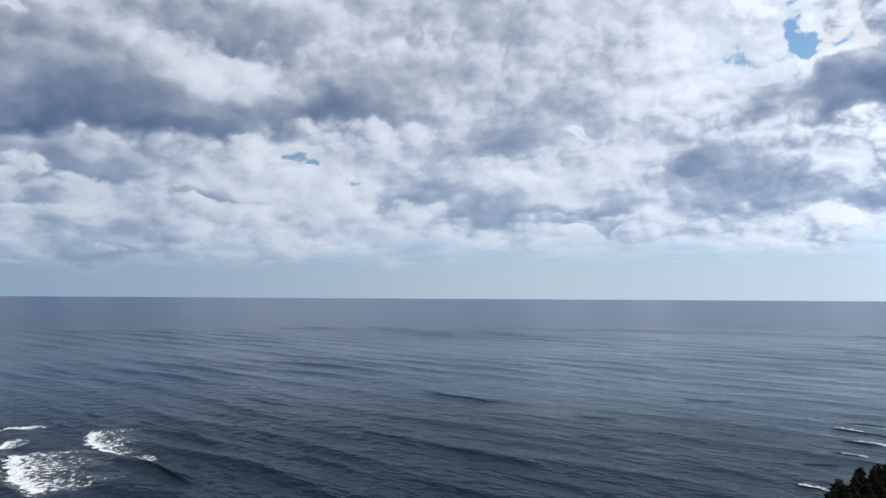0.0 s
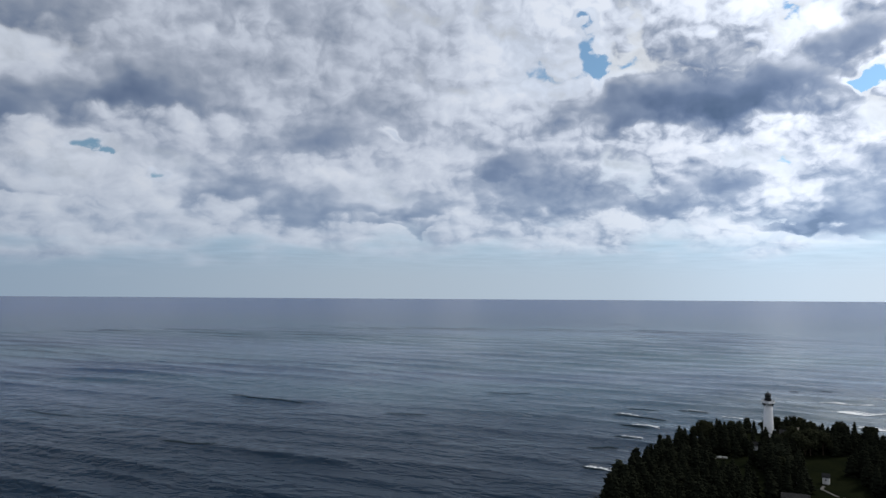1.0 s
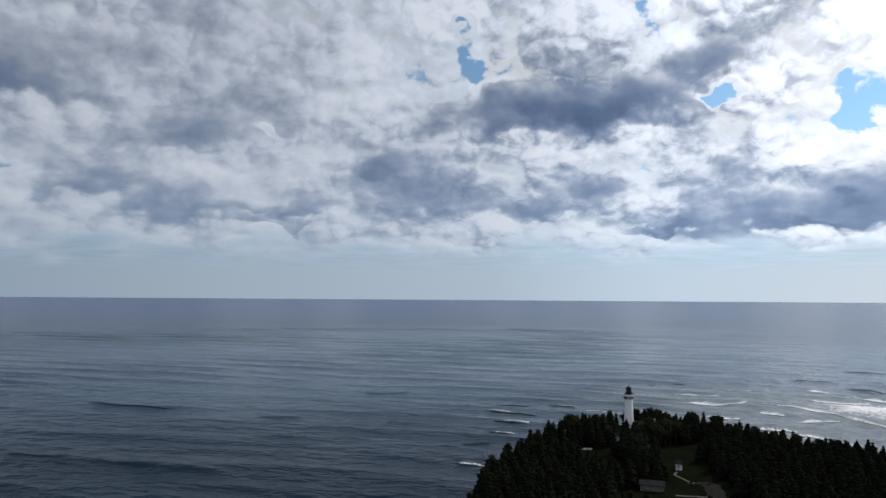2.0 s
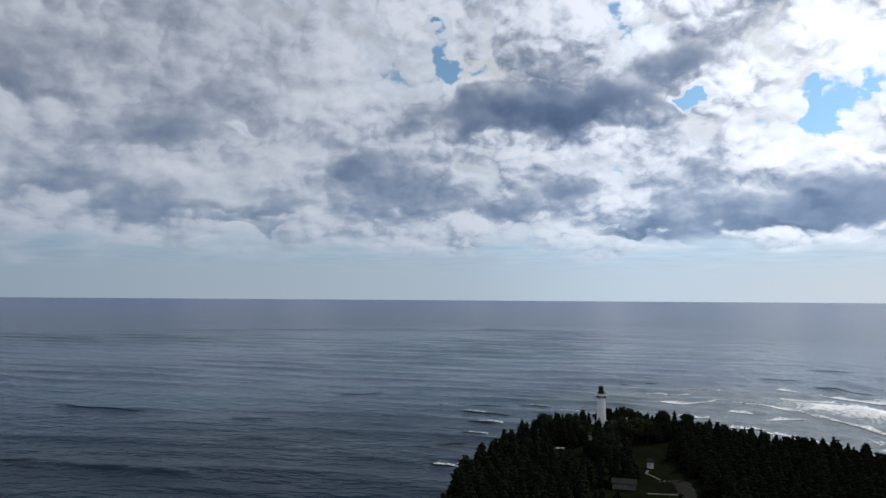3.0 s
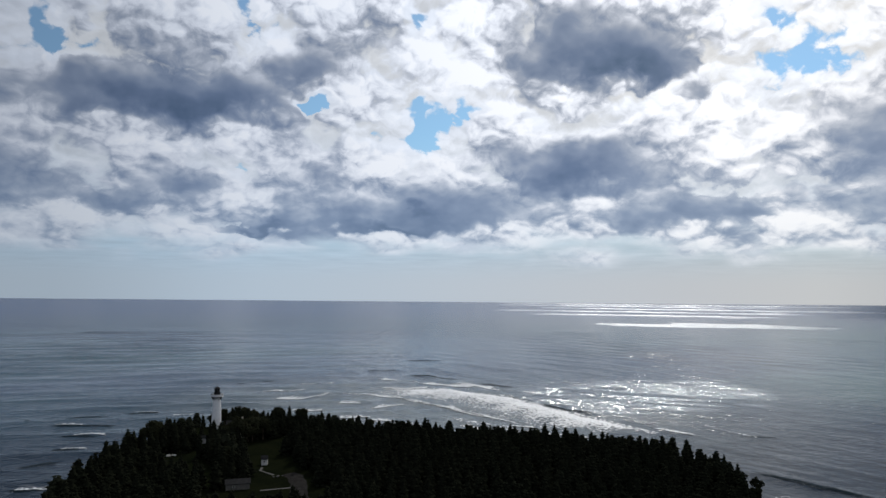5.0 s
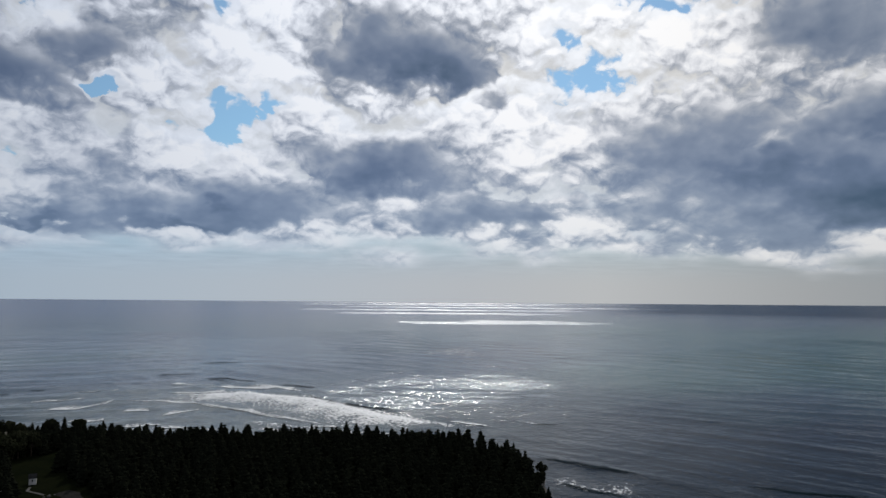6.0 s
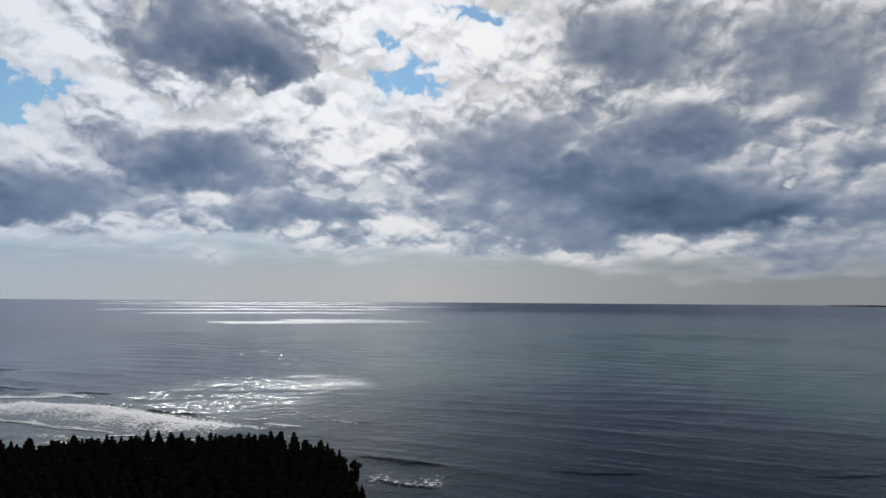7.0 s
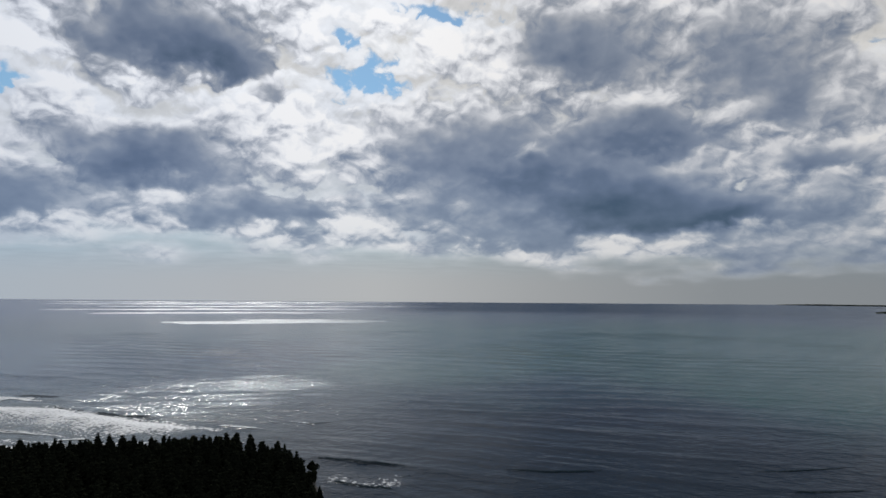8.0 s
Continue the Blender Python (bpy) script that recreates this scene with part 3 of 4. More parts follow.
# ---- the island ----
SHORE = [(87, 164), (94, 191), (112, 225), (134, 253), (163, 281), (202, 309), (240, 326), (270, 328), (292, 306), (298, 272), (312, 228),
         (326, 182), (340, 142), (346, 104), (330, 70), (293, 48), (254, 37), (215, 44), (170, 70), (115, 125)]


def shore_distance(x, y):
    """Metres inside the shore line, negative out on the water; for arrays."""
    inside = np.zeros(x.shape, bool)
    best = np.full(x.shape, 1e9)
    for (x0, y0), (x1, y1) in zip(SHORE, SHORE[1:] + SHORE[:1]):
        inside ^= ((y0 > y) != (y1 > y)) & (x < (x1 - x0) * (y - y0) / (y1 - y0 + 1e-9) + x0)
        ex, ey = x1 - x0, y1 - y0
        u = np.clip(((x - x0) * ex + (y - y0) * ey) / (ex * ex + ey * ey), 0, 1)
        best = np.minimum(best, np.hypot(x - x0 - u * ex, y - y0 - u * ey))
    return np.where(inside, best, -best) + 2.0 * np.sin(x / 7.0) * np.sin(y / 9.0) + 1.2 * np.sin(x / 3.1 + y / 2.7)


def land(x, y):
    """The height of the island's ground."""
    x, y = np.asarray(x, float), np.asarray(y, float)
    d = shore_distance(x, y)
    return np.clip(d * 0.5, -1.5, 3.0) + 0.15 * np.sin(x / 11.0) * np.sin(y / 8.0)


def island():
    xs, ys = np.arange(74, 362, 2.5), np.arange(14, 360, 2.5)
    X, Y = np.meshgrid(xs, ys, indexing="ij")
    D = shore_distance(X, Y)
    Z = land(X, Y)
    bm = bmesh.new()
    vs = {}
    for i in range(len(xs)):
        for j in range(len(ys)):
            if D[i, j] > -7:
                vs[i, j] = bm.verts.new((X[i, j], Y[i, j], Z[i, j]))
    for (i, j), v in list(vs.items()):
        q = [vs.get(k) for k in ((i, j), (i + 1, j), (i + 1, j + 1), (i, j + 1))]
        if None not in q:
            bm.faces.new(q)
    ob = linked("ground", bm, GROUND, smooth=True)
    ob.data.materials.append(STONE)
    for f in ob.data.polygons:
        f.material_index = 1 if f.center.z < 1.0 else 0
    return tagged(ob, "low wooded island with lawn and a stony shore", "ground", kind="structure")


island()

# ---- breaking waves ----


def breaking_wave(label, front, depth, bearing, taper=0.0, mat=FOAM):
    """Foam from a crest line, lying on the water: front is its line, and it trails off for depth metres towards the bearing."""
    pts = [Vector((x, y, 0)) for x, y in front]
    lens = [0.0]
    for a, b in zip(pts, pts[1:]):
        lens.append(lens[-1] + (b - a).length)
    total = lens[-1]
    nu, nv = max(8, int(total / 1.6)), max(5, int(depth / 1.3))
    back = Vector((math.sin(radians(bearing)), math.cos(radians(bearing)), 0))
    xs, ys, uv = [], [], []
    for i in range(nu + 1):
        s = total * i / nu
        k = min(max(1, sum(1 for q in lens if q < s)), len(pts) - 1)
        f = (s - lens[k - 1]) / max(lens[k] - lens[k - 1], 1e-6)
        p = pts[k - 1].lerp(pts[k], f)
        wob = 0.9 * math.sin(s / 9.0 + front[0][0]) + 0.3 * math.sin(s / 3.1 + front[0][1])
        d = depth * (1 - taper * i / nu) * (0.85 + 0.15 * math.sin(s / 5.0))
        for j in range(nv + 1):
            q = p + back * (wob + d * j / nv)
            xs.append(q.x)
            ys.append(q.y)
            uv.append((i / nu, j / nv))
    xs, ys = np.array(xs), np.array(ys)
    v = np.array([q[1] for q in uv])
    zs = wave(xs, ys) + 0.10 + 0.22 * np.exp(-(v * depth / 2.0) ** 2) * np.array([min(1, 6 * q[0], 6 * (1 - q[0])) for q in uv])
    bm = bmesh.new()
    layer_uv = bm.loops.layers.uv.new("along")
    vs = [bm.verts.new(c) for c in zip(xs, ys, zs)]
    w = nv + 1
    for i in range(nu):
        for j in range(nv):
            ids = (i * w + j, (i + 1) * w + j, (i + 1) * w + j + 1, i * w + j + 1)
            f = bm.faces.new([vs[k] for k in ids])
            for loop, k in zip(f.loops, ids):
                loop[layer_uv].uv = uv[k]
    bmesh.ops.recalc_face_normals(bm, faces=bm.faces)
    ob = linked("breaking_wave", bm, mat, smooth=True)
    return tagged(ob, label, "wave", "breaking waves", "stuff")


LONG = "long white breaker rolling in on the shoal beside the island"
CAP = "small white cap breaking on the grey lake"
WASH = "thin torn foam washing over the shallows"
breaking_wave("white breaker with a ragged trail of foam behind it", [(-194, 384), (-178, 356), (-160, 336), (-146, 327)], 38, 55, 0.5)
breaking_wave("wide spent breaker, its foam torn into flecks", [(-208, 333), (-187, 301), (-166, 275), (-150, 260)], 54, 62, 0.3)
breaking_wave(CAP, [(-238, 380), (-234, 388), (-232, 400)], 16, 60, 0, CAP_FOAM)
breaking_wave(CAP, [(-214, 338), (-217, 349), (-219, 360)], 14, 60, 0, CAP_FOAM)
breaking_wave(CAP, [(-145, 333), (-139, 327), (-133, 320)], 8, 50, 0, CAP_FOAM)
# the shoal: the outer breaker is densest along its crest and runs out in lace towards the shore
breaking_wave(LONG, [(452, 348), (470, 322), (478, 284), (472, 247), (450, 209), (432, 176), (416, 146), (404, 118)], 50, 272, 0.1, SURF)
breaking_wave(LONG, [(490, 352), (495, 328), (499, 305), (498, 272)], 15, 92, 0, SURF)
breaking_wave(LONG, [(450, 362), (459, 340), (470, 318)], 12, 95, 0, SURF)
breaking_wave(LONG, [(411, 358), (419, 336), (411, 300), (401, 262), (391, 232), (380, 194)], 11, 95, 0.2, SURF)
breaking_wave("milky streaked water over the shoal", [(452, 368), (462, 330), (462, 284), (440, 235), (408, 180), (384, 130)], 80, 270, 0.2, THIN_FOAM)
breaking_wave(WASH, [(383, 250), (370, 205), (366, 165), (372, 125)], 26, 272, 0, THIN_FOAM)
breaking_wave(WASH, [(322, 312), (335, 285), (345, 258), (352, 225)], 22, 270, 0, THIN_FOAM)
for line, deep in (([(370, 301), (380, 293), (399, 290)], 16), ([(493, 390), (497, 370), (502, 350)], 12), ([(383, 419), (395, 404), (414, 397)], 14), ([(362, 384), (372, 366), (402, 362)], 18),
                   ([(424, 420), (435, 408), (457, 408)], 14), ([(335, 337), (341, 326), (351, 320)], 9), ([(374, 331), (380, 322), (384, 316)], 8), ([(332, 298), (338, 287), (345, 276)], 10),
                   ([(353, 220), (352, 208), (351, 194)], 9), ([(367, 194), (371, 187), (376, 180)], 8), ([(337, 274), (340, 265), (342, 256)], 9), ([(412, 125), (408, 110), (404, 96)], 12)):
    breaking_wave(CAP, line, deep, 75, 0.2, CAP_FOAM)
breaking_wave(WASH, [(292, 48), (285, 29), (284, 5)], 30, 85, 0, THIN_FOAM)
breaking_wave(WASH, [(440, 108), (424, 84), (414, 62)], 10, 85, 0, THIN_FOAM)
for line in ([(220, 408), (226, 400), (232, 393)], [(209, 369), (217, 363), (223, 355)], [(189, 345), (195, 340), (199, 334)], [(141, 290), (147, 285), (154, 279)],
             [(272, 410), (278, 403), (284, 396)], [(276, 379), (282, 374), (286, 367)]):
    breaking_wave(CAP, line, 8, 50, 0.3, FOAM)


def steep_wave(line, high):
    """A wave about to break: a low ridge with a steep face, painted dark, towards the shore and a long easy back."""
    rng = random.Random(int(abs(line[0][0]) * 7 + high * 100))
    pts = [Vector((x, y, 0)) for x, y in line]
    lens = [0.0]
    for a, b in zip(pts, pts[1:]):
        lens.append(lens[-1] + (b - a).length)
    n = max(10, int(lens[-1] / 1.5))
    broad = min(1.0, 0.25 + 0.6 * high)
    bm = bmesh.new()
    uvs = bm.loops.layers.uv.new("along")
    rows = []
    jag = 0.0
    for i in range(n + 1):
        s = lens[-1] * i / n
        k = min(max(1, sum(1 for q in lens if q < s)), len(pts) - 1)
        p = pts[k - 1].lerp(pts[k], (s - lens[k - 1]) / max(lens[k] - lens[k - 1], 1e-6))
        out = p.normalized()
        jag = 0.75 * jag + rng.uniform(-0.6, 0.6)
        h = high * math.sin(math.pi * min(max(i / n, 0.0), 1.0)) ** 0.7 * (0.75 + 0.25 * math.sin(s / 6.0 + line[0][1])) * rng.uniform(0.8, 1.1)
        w = float(wave(np.array([p.x]), np.array([p.y]))[0])
        prof = ((-3.6, 0.02), (-2.0, 0.12 * h), (-0.6, 0.60 * h), (0.2, 1.0 * h), (1.2, 0.85 * h), (3.0, 0.35 * h), (6.0, 0.02))
        rows.append([bm.verts.new((*(p + out * (a * broad + jag)).to_2d(), w + z)) for a, z in prof])
    for k, (a, b) in enumerate(zip(rows, rows[1:])):
        for j in range(6):
            f = bm.faces.new((a[j], a[j + 1], b[j + 1], b[j]))
            for loop, (s, c) in zip(f.loops, ((0, 0), (0, 1), (1, 1), (1, 0))):
                loop[uvs].uv = ((k + s) / n, (j + c) / 6)
    bmesh.ops.recalc_face_normals(bm, faces=bm.faces)
    ob = linked("steep_wave", bm, STEEP, smooth=True)
    return tagged(ob, "unbroken wave on the lake, its steep face painted dark", "wave", "steep waves", "stuff")


steep_wave([(535, 398), (532, 370), (533, 345), (530, 318)], 1.8)
steep_wave([(526, 312), (521, 292), (520, 262)], 1.2)
steep_wave([(478, 258), (462, 232), (452, 212)], 0.8)
steep_wave([(456, 224), (447, 206), (438, 186), (431, 158)], 1.9)
steep_wave([(536, 446), (548, 428), (566, 408)], 0.9)
steep_wave([(640, 480), (659, 450), (676, 426)], 0.8)
steep_wave([(424, 340), (414, 302), (404, 264), (392, 228), (380, 192)], 0.6)
steep_wave([(338, 70), (334, 50), (327, 34), (320, 14), (317, 0)], 1.2)
steep_wave([(297, 50), (293, 38), (286, 26), (282, 8)], 0.8)
steep_wave([(418, 78), (422, 68), (426, 58)], 0.5)
steep_wave([(319, -20), (315, -38), (313, -60), (316, -84)], 0.7)
steep_wave([(-222, 437), (-215, 436), (-199, 420)], 0.9)
steep_wave([(-195, 429), (-184, 424), (-151, 393), (-131, 376), (-106, 352)], 1.0)
steep_wave([(-154, 337), (-143, 327), (-129, 315), (-109, 294), (-82, 268)], 1.3)
steep_wave([(211, 409), (222, 403), (235, 389), (244, 370)], 0.9)
steep_wave([(202, 375), (211, 366), (220, 355)], 0.9)
steep_wave([(184, 346), (191, 341), (197, 334)], 0.9)
steep_wave([(158, 326), (163, 324), (173, 321), (179, 316)], 0.9)
steep_wave([(139, 292), (144, 286), (152, 281)], 0.9)
steep_wave([(263, 412), (272, 403), (285, 391)], 0.9)
steep_wave([(231, 422), (246, 417), (258, 406)], 0.7)
steep_wave([(300, 428), (308, 421), (311, 411)], 0.7)
steep_wave([(216, 430), (218, 427)], 0.7)
steep_wave([(401, 466), (406, 457)], 0.7)
steep_wave([(428, 467), (436, 454)], 0.7)
steep_wave([(341, 387), (344, 383)], 0.7)
steep_wave([(-27, 555), (-1, 521), (26, 497), (57, 474)], 0.9)
steep_wave([(76, 444), (94, 431), (113, 426)], 0.7)
steep_wave([(161, 514), (187, 498), (215, 499)], 0.7)
steep_wave([(-147, 516), (-120, 486), (-89, 465)], 0.6)
steep_wave([(-50, 396), (-27, 374), (-6, 365)], 0.7)
steep_wave([(284, -133), (282, -149), (286, -181)], 0.59)
steep_wave([(312, -129), (316, -158), (324, -197)], 0.39)

# ---- far shores ----


def far_shore(label, d0, az0, az1, high, deep):
    """A low wooded shore on the horizon: a ridge with an uneven tree line."""
    rng = random.Random(7)
    bm = bmesh.new()
    rows = []
    n = 160
    for i in range(n + 1):
        a = radians(az0 + (az1 - az0) * i / n)
        rise = min(1.0, 0.25 + i / 18)
        top = high * rise * (0.75 + 0.35 * rng.random())
        rows.append([bm.verts.new((r * math.sin(a), r * math.cos(a), z)) for r, z in
                     ((d0, -0.5), (d0 + 4, 0.8), (d0 + 10, top * 0.8), (d0 + deep * 0.5, top), (d0 + deep, top * 0.7), (d0 + deep + 5, -0.5))])
    for a, b in zip(rows, rows[1:]):
        for j in range(5):
            bm.faces.new((a[j], a[j + 1], b[j + 1], b[j]))
    return tagged(linked("backdrop", bm, FAR_WOOD), label, "shore", kind="structure")


far_shore("low dark wooded spit far down the shore", 3420, 121.9, 140.0, 15.0, 120)
far_shore("faint low coast on the horizon", 5400, 115.8, 140.0, 7.5, 300)

# ---- the lighthouse ----
TOWER = (242.2, 294.2)


def lighthouse():
    g = float(land(*TOWER))
    t = thing("lighthouse", "tall tapered white lighthouse tower with a black lantern room", "lighthouse", pose(*TOWER, g) @ Matrix.Diagonal((1, 1, 0.965, 1)))
    bm = bmesh.new()
    lathe(bm, [(3.2, -0.6), (3.2, 0.7), (3.05, 0.8)], 40)
    part("foundation", bm, STONE, t, "limestone foundation ring", True)
    # riveted steel courses: each ring a little proud of the one above
    prof = []
    n = 14
    for i in range(n):
        for k in (0.0, 0.985):
            z = 0.8 + (20.2 - 0.8) * (i + k) / n
            prof.append((2.72 - 0.82 * (z / 20.2) + (0.03 if k == 0 else 0.0), z))
    bm = bmesh.new()
    lathe(bm, prof, 40)
    part("tower", bm, WHITE, t, "white steel-clad tapered tower", False)
    bm = bmesh.new()
    lathe(bm, [(1.9, 20.2), (1.98, 20.3), (1.98, 20.6), (2.1, 20.7), (2.1, 21.2), (1.95, 21.3)], 40)
    part("cornice", bm, WHITE, t)
    for i in range(14):
        a = 2 * math.pi * i / 14
        bm = bmesh.new()
        vs = [bm.verts.new((x, y, z)) for y in (-0.11, 0.11) for x, z in ((1.95, 19.6), (2.15, 19.9), (2.85, 21.15), (2.85, 21.32), (1.95, 21.32))]
        bm.faces.new(vs[:5][::-1])
        bm.faces.new(vs[5:])
        for k in range(5):
            bm.faces.new((vs[k], vs[(k + 1) % 5], vs[5 + (k + 1) % 5], vs[5 + k]))
        bmesh.ops.rotate(bm, matrix=Matrix.Rotation(a, 3, "Z"), verts=bm.verts)
        part("bracket", bm, BLACK, t, "dark iron gallery bracket" if i == 0 else "")
    bm = bmesh.new()
    lathe(bm, [(1.9, 21.32), (2.95, 21.32), (3.0, 21.38), (3.0, 21.52), (2.9, 21.56), (1.6, 21.56)], 40)
    part("gallery_deck", bm, WHITE, t, "pale overhanging gallery deck")
    bm = bmesh.new()
    lathe(bm, [(2.86, 21.56), (2.92, 21.56), (2.92, 22.45), (2.86, 22.45)], 40, False)
    part("parapet", bm, WHITE, t, "pale gallery parapet")
    for i in range(16):
        a = 2 * math.pi * i / 16
        bm = bmesh.new()
        rod(bm, (2.89 * math.cos(a), 2.89 * math.sin(a), 21.5), (2.89 * math.cos(a), 2.89 * math.sin(a), 22.62), 0.04)
        part("post", bm, BLACK, t)
    bm = bmesh.new()
    lathe(bm, [(2.84, 22.56), (2.94, 22.56), (2.94, 22.64), (2.84, 22.64)], 40, False)
    part("handrail", bm, BLACK, t)
    bm = bmesh.new()
    lathe(bm, [(1.55, 21.56), (1.55, 23.1), (1.75, 23.15), (1.75, 23.3), (1.3, 23.3)], 20)
    part("watch_room", bm, BLACK, t, "black iron watch room")
    bm = bmesh.new()
    lathe(bm, [(1.35, 23.3), (1.35, 23.75), (1.28, 23.8), (1.0, 23.8)], 10)
    body = part("lantern", bm, BLACK, t, "black ten-sided lantern room")
    for i in range(10):
        a, b = 2 * math.pi * i / 10, 2 * math.pi * (i + 1) / 10
        bm = bmesh.new()
        rod(bm, (1.3 * math.cos(a), 1.3 * math.sin(a), 23.75), (1.3 * math.cos(a), 1.3 * math.sin(a), 25.25), 0.05)
        part("mullion", bm, BLACK, body)
        bm = bmesh.new()
        q = [Vector((1.27 * math.cos(c), 1.27 * math.sin(c), z)) for c, z in ((a, 23.8), (b, 23.8), (b, 25.2), (a, 25.2))]
        inner = [p * 1 - Vector((p.x, p.y, 0)).normalized() * 0.02 for p in q]
        vs = [bm.verts.new(p) for p in q + inner]
        for ids in ((0, 1, 2, 3), (7, 6, 5, 4), (0, 4, 5, 1), (1, 5, 6, 2), (2, 6, 7, 3), (3, 7, 4, 0)):
            bm.faces.new([vs[k] for k in ids])
        part("pane", bm, GLASS, body)
    # added drum stops bright sky showing through the panes
    bm = bmesh.new()
    lathe(bm, [(1.12, 23.8), (1.14, 24.4), (1.12, 25.15)], 16)
    part("dark_drum", bm, BLACK, body, "dark drum added inside the panes to block the sky behind")
    bm = bmesh.new()
    lathe(bm, [(1.3, 25.2), (1.55, 25.2), (1.55, 25.32), (1.35, 25.6), (0.95, 26.0), (0.45, 26.25), (0.2, 26.35), (0.2, 26.5),
               (0.32, 26.62), (0.34, 26.75), (0.25, 26.92), (0.06, 27.0)], 20)
    part("dome", bm, BLACK, t, "black copper dome with a ventilator ball", True)
    bm = bmesh.new()
    rod(bm, (0, 0, 26.9), (0, 0, 28.4), 0.05, 0.02)
    part("lightning_rod", bm, BLACK, t)
    return t


lighthouse()

# ---- buildings and small things on the lawn ----


def gable_house(name, label, category, at, turn, size, wall, roof_rise, wall_mat, roof_mat, windows=(), chimney=False, eave=0.4):
    """A house with a gabled roof; its ridge runs along its own x."""
    L, W = size
    g = float(land(*at))
    t = thing(name, label, category, pose(*at, g, 0, 0, turn))
    bm = bmesh.new()
    prof = [(-W / 2, -0.4), (W / 2, -0.4), (W / 2, wall), (0, wall + roof_rise), (-W / 2, wall)]
    a = [bm.verts.new((-L / 2, y, z)) for y, z in prof]
    b = [bm.verts.new((L / 2, y, z)) for y, z in prof]
    bm.faces.new(a[::-1])
    bm.faces.new(b)
    for k in range(5):
        bm.faces.new((a[k], a[(k + 1) % 5], b[(k + 1) % 5], b[k]))
    bmesh.ops.recalc_face_normals(bm, faces=bm.faces)
    part("wall", bm, wall_mat, t)
    for side in (-1, 1):
        bm = bmesh.new()
        slope = roof_rise / (W / 2)
        y1 = side * (W / 2 + eave)
        z1 = wall - slope * eave
        lo = [(0, wall + roof_rise + 0.03), (y1, z1 + 0.03), (y1, z1 + 0.19), (0, wall + roof_rise + 0.22)]
        a = [bm.verts.new((-L / 2 - eave, y, z)) for y, z in lo]
        b = [bm.verts.new((L / 2 + eave, y, z)) for y, z in lo]
        bm.faces.new(a)
        bm.faces.new(b[::-1])
        for k in range(4):
            bm.faces.new((a[k], b[k], b[(k + 1) % 4], a[(k + 1) % 4]))
        bmesh.ops.recalc_face_normals(bm, faces=bm.faces)
        part("roof", bm, roof_mat, t, "grey shingled roof slope" if side < 0 else "")
    for x, y, z, w, h in windows:
        flat = abs(y) >= W / 2 - 0.01
        bm = bmesh.new()
        box(bm, (w, 0.10, h) if flat else (0.10, w, h), (x, y, z), 0, 0.01)
        win = part("window", bm, BOARD, t)
        bm = bmesh.new()
        off = math.copysign(0.04, y if flat else x)
        box(bm, (w - 0.2, 0.06, h - 0.2) if flat else (0.06, w - 0.2, h - 0.2), (x + (0 if flat else off), y + (off if flat else 0), z))
        part("pane", bm, BLACK, win, "dark window pane")
    if chimney:
        bm = bmesh.new()
        box(bm, (0.8, 0.6, 2.2), (L * 0.2, 0, wall + roof_rise + 0.4), 0, 0.03)
        box(bm, (0.95, 0.75, 0.2), (L * 0.2, 0, wall + roof_rise + 1.5), 0, 0.02)
        part("chimney", bm, BRICK, t)
    return t


gable_house("keepers_house", "cream brick keeper's house half hidden by trees", "house", (249.5, 286.5), -38, (11, 8.5), 5.0, 3.2, BRICK, SHINGLE,
            [(-3, -4.25, 1.6, 1.0, 1.6), (0, -4.25, 1.6, 1.0, 1.6), (3, -4.25, 1.6, 1.0, 1.6), (-5.5, 0, 1.6, 1.0, 1.6), (-5.5, 0, 4.9, 0.9, 1.3)], True)
gable_house("shed", "low shed with pale grey walls and a grey roof", "shed", (186.5, 213.5), -40, (8.6, 4.6), 2.3, 1.1, WEATHERED, SHINGLE,
            [(-1.5, -2.3, 1.3, 0.8, 0.8)])
gable_house("hut", "small white wooden hut at the edge of the lawn", "hut", (217.5, 232.5), -48, (2.4, 2.6), 2.6, 1.1, BOARD, SHINGLE,
            [(0, -1.3, 1.6, 0.7, 0.9)], False, 0.25)
gable_house("oil_house", "small white outbuilding at the foot of the tower", "outbuilding", (230.5, 290.0), -38, (3.4, 3.0), 2.4, 1.0, BOARD, SHINGLE,
            [(0, -1.5, 1.4, 0.6, 0.9)], False, 0.25)


def boulder(at, size, seed, label="pale limestone boulder at the end of the drive", group="boulders by the drive", mat=None):
    """A rounded, weathered lump of limestone."""
    rnd = random.Random(seed)
    t = thing("boulder", label, "rock", pose(*at, max(float(land(*at)), -0.1) + size * 0.25, 0, 0, rnd.uniform(0, 360)), group)
    bm = bmesh.new()
    bmesh.ops.create_icosphere(bm, subdivisions=2, radius=size)
    for v in bm.verts:
        v.co *= rnd.uniform(0.82, 1.12)
        v.co.z *= 0.62
    part("rock", bm, mat or CONCRETE, t, smooth=True)


for k, (at, size) in enumerate((((206.0, 212.6), 0.75), ((207.4, 213.6), 0.55), ((204.9, 213.8), 0.5), ((208.3, 212.4), 0.45))):
    boulder(at, size, k)
# a low reef off the end of the island
for k, (at, size) in enumerate((((374, 108), 1.3), ((377, 117), 0.9), ((371, 101), 1.0), ((379, 122), 1.1), ((368, 95), 0.8), ((381, 112), 0.7), ((372, 113), 0.8), ((384, 128), 0.9))):
    boulder(at, size, 20 + k, "dark wet reef rock awash in the shallows", "reef rocks", STONE)


